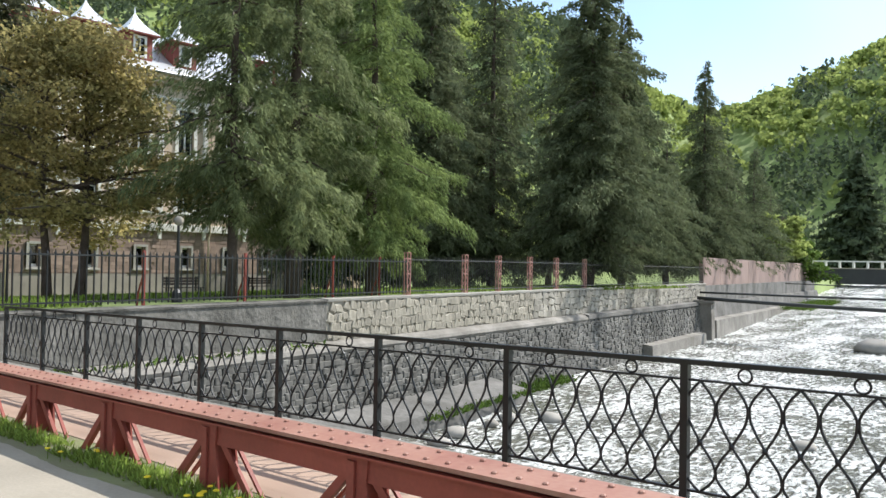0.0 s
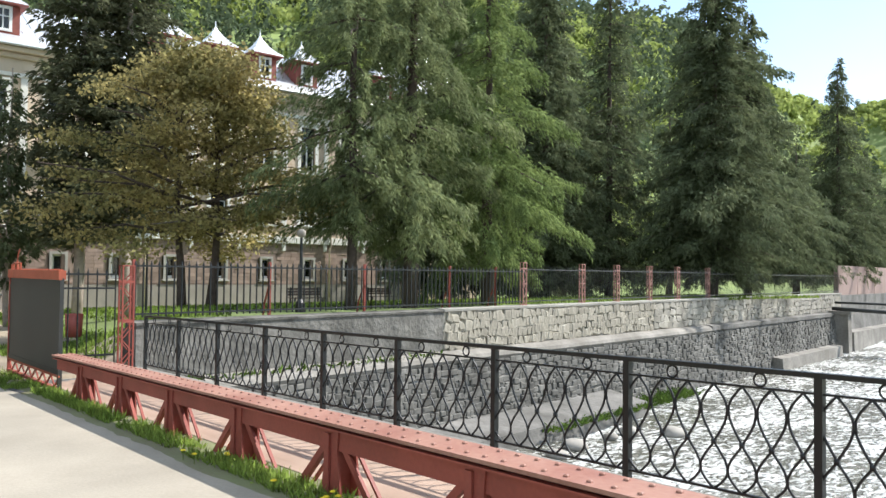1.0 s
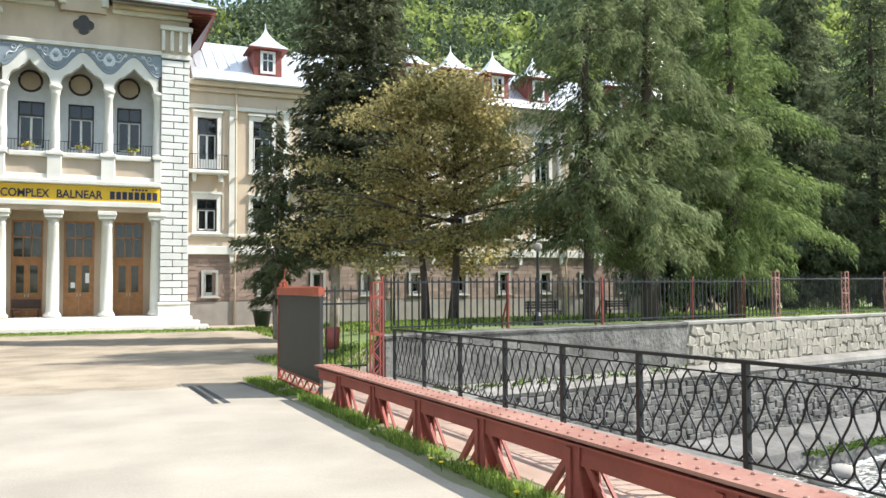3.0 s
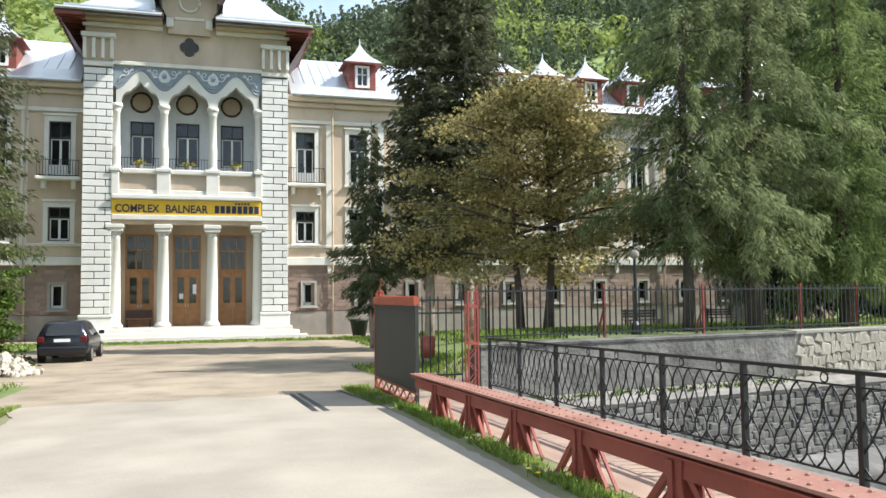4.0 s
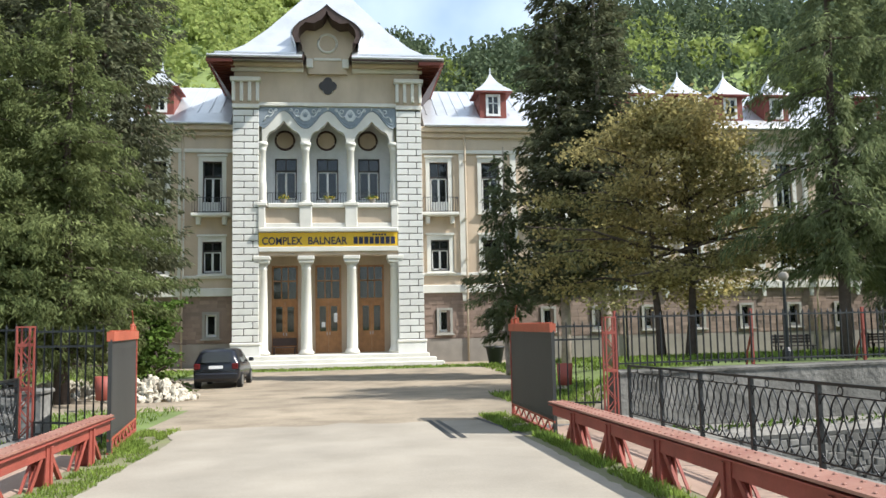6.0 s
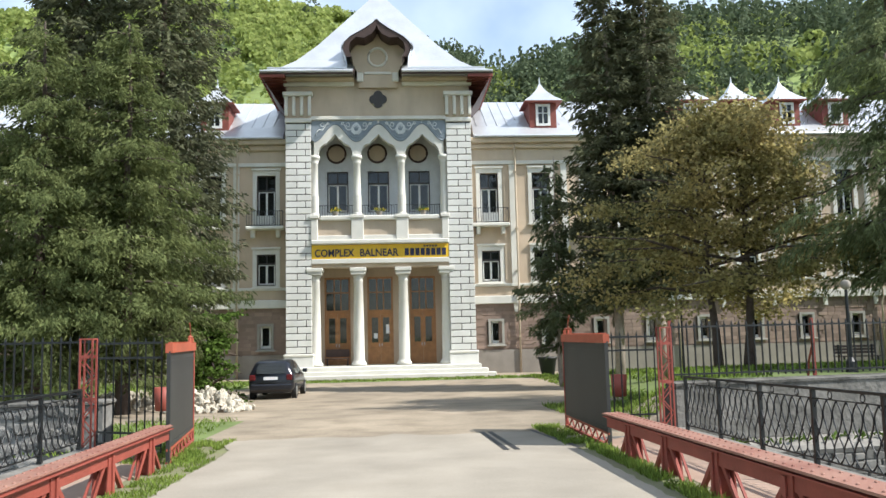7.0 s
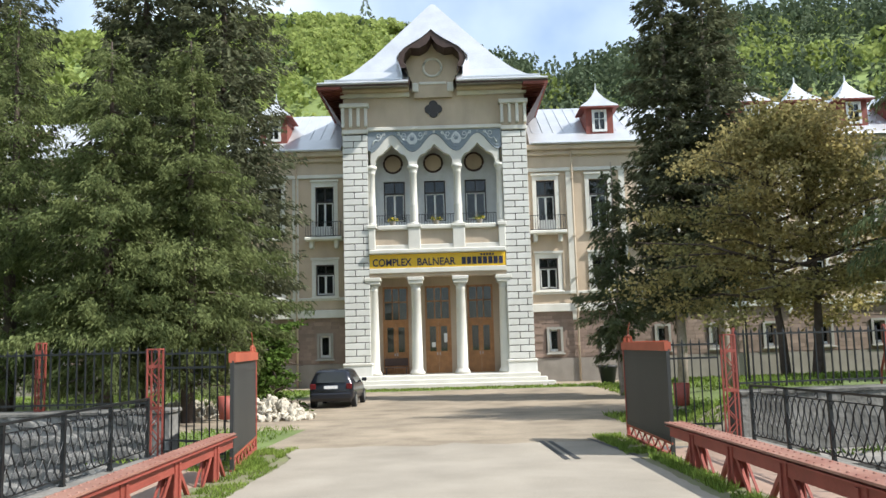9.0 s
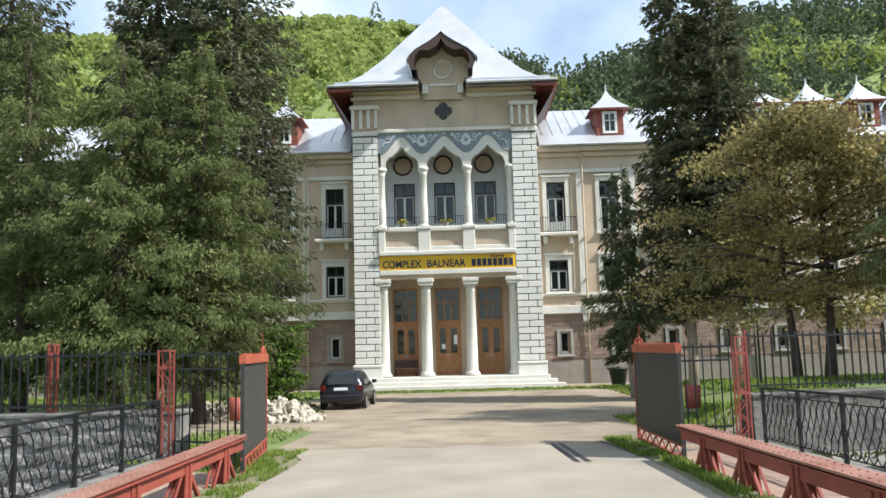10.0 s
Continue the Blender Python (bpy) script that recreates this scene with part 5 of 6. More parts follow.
# dark conifers beside the forecourt
DK = "tall dense dark conifer beside the forecourt"
kw = dict(power=0.42, droop=0.15, tw=0.32, wid=0.036, gap=0.26, ragged=0.26, up=0.1, hang_=0.2)
conifer(gpos(9.0, 32.6), 20.0, 1.65, 3.4, 31, 60, "yew", DK, tr=0.22, name="cypress", bark="palebark", **kw)
conifer(gpos(10.6, 32.2), 19.5, 1.7, 3.6, 32, 60, "yew", DK, tr=0.22, name="cypress", bark="palebark", **kw)
kw = dict(power=0.75, droop=0.2, tw=0.30, wid=0.03, gap=0.34, ragged=0.5, up=0.05, hang_=0.5, skip=0.2)
conifer(gpos(7.0, 34.8), 10.2, 1.25, 2.0, 33, 55, "sprucedark", "slim dark conifer beside the forecourt", tr=0.12, name="cypress", bark="palebark", **kw)
# big thujas on the west side of the gate
kw = dict(power=0.5, droop=0.34, tw=0.17, wid=0.019, gap=0.44, ragged=0.30, up=0.18, hang_=0.7, skip=0.16, wide=0.15, core=0.35)
TH = "large olive green thuja with hanging sprays behind the gate"
conifer(gpos(-8.4, 25.6), 12.6, 2.8, 1.5, 41, 310, "thuja", TH, tr=0.24, name="thuja", **kw)
conifer(gpos(-10.6, 24.6), 12.2, 3.1, 1.6, 42, 330, "thuja", TH, tr=0.26, name="thuja", **kw)
conifer(gpos(-14.4, 26.0), 14.0, 3.2, 1.5, 43, 250, "thuja", TH, tr=0.26, name="thuja", **kw)
kw = dict(power=0.45, droop=0.15, tw=0.36, wid=0.04, gap=0.28, ragged=0.2, up=0.1, hang_=0.3)
conifer(gpos(-9.5, 33.0), 27.0, 2.9, 2.0, 44, 62, "yew", DK, tr=0.25, name="cypress", **kw)
conifer(gpos(-13.2, 34.0), 28.0, 3.0, 2.0, 45, 62, "yew", DK, tr=0.25, name="cypress", **kw)
conifer(gpos(-19.2, 33.0), 27.0, 2.9, 2.0, 46, 40, "yew", DK, tr=0.25, name="cypress", **kw)
conifer(gpos(-23.2, 36.0), 22.0, 2.8, 2.0, 47, 26, "yew", DK, tr=0.25, name="cypress", **kw)


def broadleaf(name, at, h, r, zc, seed, count, material, label, trunks, size=0.13, category="tree"):
    """Trunks that fork into limbs, each limb ending in loose leaf clumps."""
    rng = np.random.default_rng(seed)
    tr = thing(name, at, label, category, "park trees")
    at = Vector(at)
    ends = []
    for j, (dx, dy, rad) in enumerate(trunks):
        p0 = at + Vector((dx, dy, -0.3))
        p1 = at + Vector((dx * 1.5, dy * 1.5, zc))
        part("trunk", tube([p0, p0.lerp(p1, 0.5) + Vector((0.05, 0, 0)), p1, at + Vector((dx * 1.2, dy, h * 0.8))], rad, 9, None, 0.03), "bark", tr, "", True)
        lb = bmesh.new()
        for k in range(30):
            u = (k + rng.random()) / 30
            st_ = p1 + Vector((0, 0, (h * 0.86 - zc) * u - 0.7))
            a = 2.4 * k + 1.3 * j + rng.normal() * 0.3
            L = r * (0.40 + 0.75 * rng.random()) * min(1.0, 0.72 + 1.6 * u) * (1.18 - 1.0 * u)
            e = st_ + Vector((math.cos(a) * L, math.sin(a) * L, L * (-0.02 + 0.5 * u)))
            mid = st_.lerp(e, 0.5) + Vector((0, 0, 0.25))
            tube([st_, mid, e], 0.06, 5, lb, 0.012)
            for q in (0.35, 0.6, 0.82, 1.02):
                c = st_.lerp(e, q)
                ends.append((c.x + rng.normal() * 0.35, c.y + rng.normal() * 0.35, c.z + rng.normal() * 0.22 - 0.08 * L * q * q))
        tagged(part("limb", lb, "bark", tr), kind="stuff")
    # whole clumps are missing here and there
    ends = np.array([e for e in ends if noise.noise(Vector(e) * 0.62 + Vector((seed, 0, 0))) > -0.16])
    k = rng.integers(0, len(ends), count)
    rad = 0.42 * r / 4.5
    pos = ends[k] + rng.normal(size=(count, 3)) * np.array([rad, rad, rad * 0.38])
    way = rng.normal(size=(count, 3)) * np.array([1, 1, 0.5]) + np.array([0, 0, -0.3])
    ln = size * (0.6 + 0.9 * rng.random(count))
    me = blade_mesh("crown", sprays(pos, way, ln, ln * 0.34, 0.1, rng), material)
    tagged(hang(new("crown", me), tr), kind="stuff")
    return tr


broadleaf("ochre_tree", gpos(10.2, 24.3), 9.9, 4.7, 2.9, 6, 40000, "ochre", "wide tree with young ochre green leaves behind the fence", ((-0.35, 0.2, 0.17), (0.4, -0.1, 0.19)), 0.118)
broadleaf("shrub", gpos(-6.9, 30.5), 4.4, 1.6, 0.8, 7, 6000, "shrub", "loose green shrub at the forecourt edge", ((0, 0, 0.05),), 0.14, "shrub")
broadleaf("shrub", gpos(8.2, 38.5), 1.0, 1.1, 0.3, 8, 2500, "shrub", "low green shrub by the forecourt", ((0, 0, 0.03),), 0.1, "shrub")
broadleaf("willow", gpos(90, 31.5), 9.0, 3.6, 3.4, 9, 8000, "hillgreen", "light green leafy tree by the river", ((0, 0, 0.2),), 0.35)

broadleaf("willow", gpos(97, 32.5), 6.0, 3.6, 1.0, 14, 7000, "shrub", "leafy green bush at the end of the bank wall", ((0, 0, 0.15),), 0.35)
broadleaf("willow", gpos(109, 37.5), 8.0, 4.4, 1.0, 15, 8000, "shrub", "leafy green bush at the end of the bank wall", ((0, 0, 0.18),), 0.4)

# ---- woods on the hills ----
def woods():
    rng = np.random.default_rng(8)
    green, dark = [], []
    tries = 0
    while tries < 6000:
        tries += 1
        az = rng.uniform(-34, 62) if rng.random() < 0.7 else rng.uniform(56, 84)
        far = min(max((az - 56) / 8, 0), 1)
        r = (88 + 200 * far) + (300 + 250 * far) * rng.random() ** 0.75
        x, y = r * math.sin(math.radians(az)), r * math.cos(math.radians(az))
        if y < bank(x) + 3 and r < 250:
            continue
        z = ground_z(x, y)
        mix_ = noise.noise(Vector((x / 45, y / 45, 7))) + (0.27 if 2 < az < 60 else -0.25)
        low = 0.75 if az > 60 and r < 440 else 0.0
        con = mix_ + low + rng.normal() * 0.15 > 0.12
        k = 1 + 0.35 * far
        g = 0.5 + r / 400
        if con:
            n = 40
            h, w = rng.uniform(10, 16) * k, rng.uniform(2.0, 3.0) * k
            u = rng.random(n) ** 0.7
            a = rng.random(n) * 6.283
            rr = w * u * (0.7 + 0.5 * rng.random(n))
            pos = np.stack([x + rr * np.cos(a), y + rr * np.sin(a), z + h * (1 - u)], 1)
            way = np.stack([np.cos(a), np.sin(a), -0.5 + 0 * a], 1) + rng.normal(size=(n, 3)) * 0.2
            dark.append(sprays(pos, way, (1.0 + 1.0 * rng.random(n)) * g, (0.38 + 0.3 * rng.random(n)) * g, 0.2, rng))
        else:
            n = 46
            h, w = rng.uniform(5, 8) * k, rng.uniform(2.8, 4.6) * k
            d = rng.normal(size=(n, 3))
            d /= np.linalg.norm(d, axis=1, keepdims=True)
            d[:, 2] = np.abs(d[:, 2]) * 1.0 - 0.2
            q = 0.75 + 0.35 * rng.random(n)
            pos = np.stack([x + d[:, 0] * w * q, y + d[:, 1] * w * q, z + h * 0.45 + d[:, 2] * h * 0.6 * q], 1)
            way = np.cross(d, rng.normal(size=(n, 3)))
            green.append(sprays(pos, way, (1.0 + 1.0 * rng.random(n)) * g, (0.45 + 0.4 * rng.random(n)) * g, 0.1, rng))
    tagged(new("beech_woods", blade_mesh("beech_woods", np.concatenate(green), "hillgreen")), "fresh light green beech woods covering the hills", "woods", "", "stuff")
    tagged(new("conifer_woods", blade_mesh("conifer_woods", np.concatenate(dark), "hilldark")), "dark conifers scattered over the hill woods", "woods", "", "stuff")


woods()

# ---- gate and fences ----
def lattice_post(name, at, h, w, material, group, label="open lattice post of red painted angle iron"):
    """Four corner angles with zigzag lacing."""
    p = thing(name, at, label, "fence post", group)
    x, y, z = at
    for sx in (-1, 1):
        for sy in (-1, 1):
            part("corner_angle", box(x + sx * w - 0.014, x + sx * w + 0.014, y + sy * w - 0.014, y + sy * w + 0.014, z - 0.15, z + h), material, p)
    k, dz = 0, 0.24
    while (k + 1) * dz < h:
        for s in (-1, 1):
            a, b = (-w, w) if k % 2 else (w, -w)
            part("lacing", bar((x + a, y + s * w, z + k * dz), (x + b, y + s * w, z + (k + 1) * dz), 0.008, 0.02), material, p)
        k += 1
    for z_ in (0.02, h * 0.5, h * 0.85):
        for s in (-1, 1):
            part("batten", box(x - w, x + w, y + s * w - 0.012, y + s * w + 0.012, z + z_, z + z_ + 0.05), material, p)
    part("cap", box(x - w - 0.015, x + w + 0.015, y - w - 0.015, y + w + 0.015, z + h, z + h + 0.025), material, p)
    return p


def picket_mesh(h, r, material):
    bm = bmesh.new()
    tube([(0, 0, 0), (0, 0, h - 0.09)], r, 5, bm)
    tube([(0, 0, h - 0.09), (0, 0, h - 0.05), (0, 0, h)], r * 1.5, 5, bm, 0.003)
    return mesh_of(bm, "picket", material)


def fence(p, q, h, gap, material, label, rails=(0.12, 0.92), r=0.013, lift=0.06, group="fences"):
    p, q = Vector(p), Vector(q)
    f = thing("fence", p, label, "fence", group)
    n = int((q - p).length / gap)
    pm = picket_mesh(h, r, material)
    for k in range(n + 1):
        o = hang(new("picket", pm), f)
        c = p.lerp(q, k / n)
        o.location = (c.x, c.y, c.z + lift)
    for s in rails:
        d = Vector((0, 0, h * s + lift))
        part("rail", bar(p + d, q + d, 0.03, 0.035), material, f)
    return f


RP = "open lattice post of red painted angle iron"
BF = "black iron picket fence with pointed tips on the embankment"
# posts beside the bridge end
lattice_post("lattice_post", (5.04, 15.15, fall(15) - 0.05), 2.05, 0.10, "red", "gate posts")
lattice_post("lattice_post", (-5.22, 14.1, fall(14) - 0.05), 2.05, 0.10, "red", "gate posts")
fence((3.85, 15.05, fall(15) + 0.12), (4.82, 15.08, fall(15) + 0.12), 1.78, 0.14, "iron", "short black picket panel beside the gate leaf", (0.04, 0.13, 0.80, 0.94), 0.014)
fence((-5.0, 13.95, fall(14) + 0.12), (-3.8, 13.4, fall(14) + 0.12), 1.84, 0.155, "iron", "short black picket panel beside the gate leaf", (0.06, 0.16, 0.82, 0.95), 0.014)
for a, b in ((0.2, 6.6), (6.6, 13.4)):
    fence(along(a, -0.2, 0.65), along(b, -0.2, 0.65), 1.12, 0.165, "iron", BF, (0.06, 0.9), 0.019)
fence(along(13.4, -0.2, 0.65), along(28, -0.2, 0.65), 1.2, 0.13, "sheet", "thin dark picket fence between faded red posts", (0.06, 0.9), 0.008)
fence(along(28, -0.2, 0.65), along(49, -0.2, 0.65), 1.15, 0.14, "iron", "thin dark picket fence on the embankment", (0.06, 0.9), 0.009)
for s in (13.4, 17.0, 19.5, 22.2, 24.8, 28):
    at = along(s, -0.25, 0.62)
    lattice_post("lattice_post", tuple(at), 1.38, 0.07, "redfence", "embankment posts")
for s in (0.3, 3.6, 6.6, 10.0, 12.2):
    at = along(s, -0.45, 0.5)
    br = thing("fence_brace", tuple(at), "rusty red raking brace behind the fence", "fence brace", "fence braces")
    part("post", bar(at, at + Vector((0, 0, 1.35)), 0.06, 0.06), "red", br)
    part("stay", tube([at + Vector((0.1, 0.5, 0)), at + Vector((0.06, 0.35, 0.4)), at + Vector((0, 0.05, 0.75))], 0.025, 5), "red", br)
# west fence on the bank
for x0, x1 in ((-22, -14), (-14, -9.8), (-9.8, -5.5)):
    fence((x0, 15.3, 0.62), (x1, 15.3, 0.62), 1.12, 0.165, "iron", "black iron picket fence along the west bank wall", (0.06, 0.9), 0.018)
for x in (-7.9, -11.0, -14.4):
    lattice_post("lattice_post", (x, 15.42, 0.6), 1.3, 0.06, "red", "bank posts")


def gate_leaf(x0, y0, x1, y1, label):
    """A gate leaf standing open: dark sheet between red channels, lattice below."""
    a, b = Vector((x0, y0, 0)), Vector((x1, y1, 0))
    zb = (fall(y0) + fall(y1)) / 2
    g = thing("gate_leaf", (x0, y0, zb), label, "gate", "bridge gates")
    L = (b - a).length
    d = (b - a).normalized()
    nrm = Vector((-d.y, d.x, 0))
    def at(u, z):
        return a + d * u + Vector((0, 0, zb + z))
    part("sheet_panel", bar(at(0.03, 1.02), at(L - 0.03, 1.02), 0.03, 1.50), "sheet", g, "dark grey steel sheet")
    for z in (0.33, 1.62):
        part("seam_strip", bar(at(0.03, z), at(L - 0.03, z), 0.05, 0.05), "sheet", g)
    part("top_channel", bar(at(0, 1.85), at(L, 1.85), 0.11, 0.15), "orange", g, "bright red top channel")
    part("bottom_channel", bar(at(0, 0.05), at(L, 0.05), 0.07, 0.05), "red", g)
    part("middle_channel", bar(at(0, 0.26), at(L, 0.26), 0.06, 0.035), "orange", g)
    for u in (0.03, L - 0.03):
        part("stile", bar(at(u, 0.0), at(u, 1.80), 0.06, 0.06), "red" if u > 1 else "sheet", g)
    n = 14
    for k in range(n):
        u0, u1 = 0.05 + (L - 0.1) * k / n, 0.05 + (L - 0.1) * (k + 1) / n
        part("lacing", bar(at(u0, 0.08 if k % 2 else 0.24), at(u1, 0.24 if k % 2 else 0.08), 0.02, 0.025), "red", g)
    for k in range(22):
        u = 0.06 + (L - 0.12) * k / 21
        part("stud", box(at(u, 0).x - 0.02, at(u, 0).x + 0.02, at(u, 0).y - 0.02, at(u, 0).y + 0.02, zb + 1.92, zb + 1.945), "orange", g)
    # small crest of bent bars at the far end
    c = L - 0.45
    part("crest", tube([at(c - 0.25, 1.92), at(c - 0.25, 2.04), at(c + 0.25, 2.04), at(c + 0.25, 1.92)], 0.018, 5), "orange", g)
    part("crest", tube([at(c - 0.08, 1.92), at(c, 2.08), at(c + 0.08, 1.92)], 0.016, 5), "orange", g)
    part("crest", tube([at(c, 2.04), at(c - 0.04, 2.2), at(c - 0.16, 2.3)], 0.012, 5), "orange", g)
    for u in (L - 0.05, L - 0.12, L - 0.2):
        part("finial", tube([at(u, 1.92), at(u, 2.02)], 0.012, 5), "orange", g)
    return g


gate_leaf(3.53, 13.6, 3.48, 16.9, "open gate leaf of dark sheet with red channels, east side")
gate_leaf(-3.62, 13.15, -4.02, 16.3, "open gate leaf of dark sheet with red channels, west side")

# ---- park lamps, bin, benches ----
def lamp(x, y, h, label, globe="globe"):
    z = ground_z(x, y)
    l = thing("park_lamp", (x, y, z), label, "street lamp", "park lamps")
    part("pole", tube([(x, y, z - 0.1), (x, y, z + 1), (x, y, z + h)], 0.06, 8, None, 0.035), "iron", l)
    part("base", lathe(((0.14, 0), (0.12, 0.25), (0.06, 0.35)), (x, y, z), 10), "iron", l)
    gl = lathe([(0.12 * math.sin(math.pi * k / 10) + 0.002, 0.12 - 0.12 * math.cos(math.pi * k / 10)) for k in range(11)], (x, y, z + h), 14)
    part("globe", gl, globe, l, "round glass globe", True)


lamp(10.2, 28.6, 3.0, "slim black park lamp with a white globe")
lamp(10.7, 18.7, 1.95, "short black park lamp with a dull grey globe", "plinth")
lamp(88.0, 36.0, 4.5, "slim black park lamp with a white globe")
lamp(-19.0, 34.0, 3.0, "slim black park lamp with a white globe")


def red_bin(x, y):
    z = ground_z(x, y)
    b = thing("litter_bin", (x, y, z), "small red litter bin on a thin post", "litter bin")
    part("post", tube([(x, y, z - 0.1), (x, y, z + 0.75)], 0.025, 6), "iron", b)
    bm = lathe(((0.16, 0), (0.20, 0.02), (0.235, 0.62), (0.215, 0.62), (0.18, 0.08)), (x + 0.1, y - 0.15, z + 0.28), 14)
    part("bucket", bm, "red", b, "", True)


red_bin(6.2, 23.2)
red_bin(-6.4, 22.5)
bn = thing("planter", (8.2, 44.3, BASE), "dark round concrete planter tub by the wall", "planter")
part("tub", lathe(((0.28, 0), (0.36, 0.05), (0.5, 0.85), (0.56, 0.9), (0.56, 1.0), (0.46, 1.0), (0.42, 0.8)), (8.2, 44.3, BASE), 16), "sheet", bn, "", True)
part("soil", lathe(((0.1, 0), (0.44, 0.0), (0.44, 0.02), (0.1, 0.05)), (8.2, 44.3, BASE + 0.82), 12), "dirt", bn)


def bench(x, y, rot):
    z = ground_z(x, y)
    b = thing("park_bench", (x, y, z), "dark slatted park bench on the lawn", "bench", "park benches")
    for k in range(4):
        part("seat_slat", box(x - 0.9, x + 0.9, y - 0.25 + k * 0.13, y - 0.15 + k * 0.13, z + 0.42, z + 0.46), "brown", b)
    for k in range(3):
        part("back_slat", box(x - 0.9, x + 0.9, y + 0.26, y + 0.29, z + 0.55 + k * 0.13, z + 0.65 + k * 0.13), "brown", b)
    for s in (-0.75, 0.75):
        for yy in (-0.2, 0.24):
            part("leg", box(x + s - 0.03, x + s + 0.03, y + yy - 0.03, y + yy + 0.03, z - 0.03, z + (0.42 if yy < 0 else 0.95)), "iron", b)


bench(19.8, 34.0, 0)
bench(27.0, 38.0, 0)
bd = thing("door_bench", (-3.55, 48.6, 0.04), "brown wooden bench before the first door", "bench")
part("seat", box(-4.25, -2.85, 48.35, 48.75, 0.42, 0.48, bev=0.01), "brown", bd)
part("backrest", box(-4.25, -2.85, 48.72, 48.78, 0.55, 1.0, bev=0.01), "brown", bd)
for x in (-4.15, -2.95):
    part("leg", box(x - 0.04, x + 0.04, 48.4, 48.72, 0.04, 0.42), "brown", bd)

# ---- parked car ----
def car(cx, cy, yaw):
    z0 = fall(cy)
    base = thing("car", (cx, cy, z0), "black compact hatchback parked on the forecourt, seen from behind", "car")
    R = Matrix.Translation((cx, cy, z0)) @ Matrix.Rotation(radians(yaw), 4, "Z")

    def put(name, bm, material, parent, label="", smooth=False):
        bmesh.ops.transform(bm, matrix=R, verts=bm.verts)
        return part(name, bm, material, parent, label, smooth)

    # sections along the length: y from tail (-2) to nose (+2): half width, bottom, belt, roof half width, roof height
    secs = ((-1.98, 0.72, 0.36, 0.78, 0.60, 0.80), (-1.95, 0.82, 0.28, 0.94, 0.70, 0.99), (-1.83, 0.85, 0.26, 0.97, 0.66, 1.26), (-1.62, 0.86, 0.24, 0.97, 0.63, 1.45), (-0.6, 0.87, 0.24, 0.95, 0.62, 1.50), (0.1, 0.87, 0.24, 0.92, 0.60, 1.47), (0.75, 0.87, 0.24, 0.88, 0.62, 1.12), (1.0, 0.86, 0.24, 0.86, 0.70, 0.92), (1.75, 0.80, 0.26, 0.70, 0.66, 0.76), (1.98, 0.66, 0.34, 0.55, 0.5, 0.58))
    bm = bmesh.new()
    rings = []
    for y, w, zb, belt, rw, rh in secs:
        o = [(-w * 0.9, zb), (-w, zb + 0.2), (-w, belt - 0.05), (-w * 0.97, belt), (-rw - 0.03, rh - 0.07), (-rw + 0.1, rh), (rw - 0.1, rh), (rw + 0.03, rh - 0.07), (w * 0.97, belt), (w, belt - 0.05), (w, zb + 0.2), (w * 0.9, zb)]
        rings.append([bm.verts.new((x, y, z)) for x, z in o])
    for a, b in zip(rings, rings[1:]):
        for k in range(12):
            bm.faces.new((a[k], a[(k + 1) % 12], b[(k + 1) % 12], b[k]))
    bm.faces.new(rings[0][::-1])
    bm.faces.new(rings[-1])
    bd_ = put("body", bm, "carpaint", base, "glossy black body", True)
    bm = slab(((-0.56, 0.99), (0.56, 0.99), (0.50, 1.36), (-0.50, 1.36)), -0.02, 0.0)
    for v in bm.verts:
        v.co.y += -1.975 + (v.co.z - 0.99) * 0.62
    put("rear_window", bm, "glass", base)
    for s in (-1, 1):
        bm = bmesh.new()
        for y0, y1 in ((-1.35, -0.62), (-0.54, 0.12)):
            o = ((y0, 0.97), (y1, 0.95), (y1 - 0.02, 1.36), (y0 + 0.12, 1.34))
            v = [bm.verts.new((s * (0.862 - (z - 0.95) * 0.58 + 0.012), y, z)) for y, z in o]
            bm.faces.new(v)
        put("side_window", bm, "glass", base)
        put("tail_light", box(s * 0.70 - 0.11, s * 0.70 + 0.11, -2.0, -1.8, 0.74, 0.95, bev=0.02), "redlens", base)
        put("mirror", box(s * 0.98 - 0.1, s * 0.98 + 0.1, 0.38, 0.48, 0.93, 1.08, bev=0.03), "carpaint", base)
        for y in (-1.25, 1.25):
            wh = put("wheel", tube([(s * 0.70, y, 0.30), (s * 0.885, y, 0.30)], 0.30, 20), "rubber", base)
            put("rim", tube([(s * 0.80, y, 0.30), (s * 0.893, y, 0.30)], 0.19, 14), "alloy", wh)
    put("bumper", box(-0.80, 0.80, -2.06, -1.86, 0.34, 0.60, bev=0.05), "carpaint", base)
    put("number_plate", box(-0.26, 0.26, -2.035, -1.99, 0.76, 0.87), "plate", base, "white blank plate")


car(-4.80, 33.4, -1)

# ---- heap of pale rubble ----
stones = []
for k in range(6):
    bm = bmesh.new()
    bmesh.ops.create_icosphere(bm, subdivisions=1, radius=1)
    for v in bm.verts:
        v.co *= 1 + 0.45 * noise.noise(v.co * 1.3 + Vector((k * 5, 0, 0)))
        v.co.z *= 0.55
        v.co.x *= 1.35
    stones.append(mesh_of(bm, "stone", "rubble"))


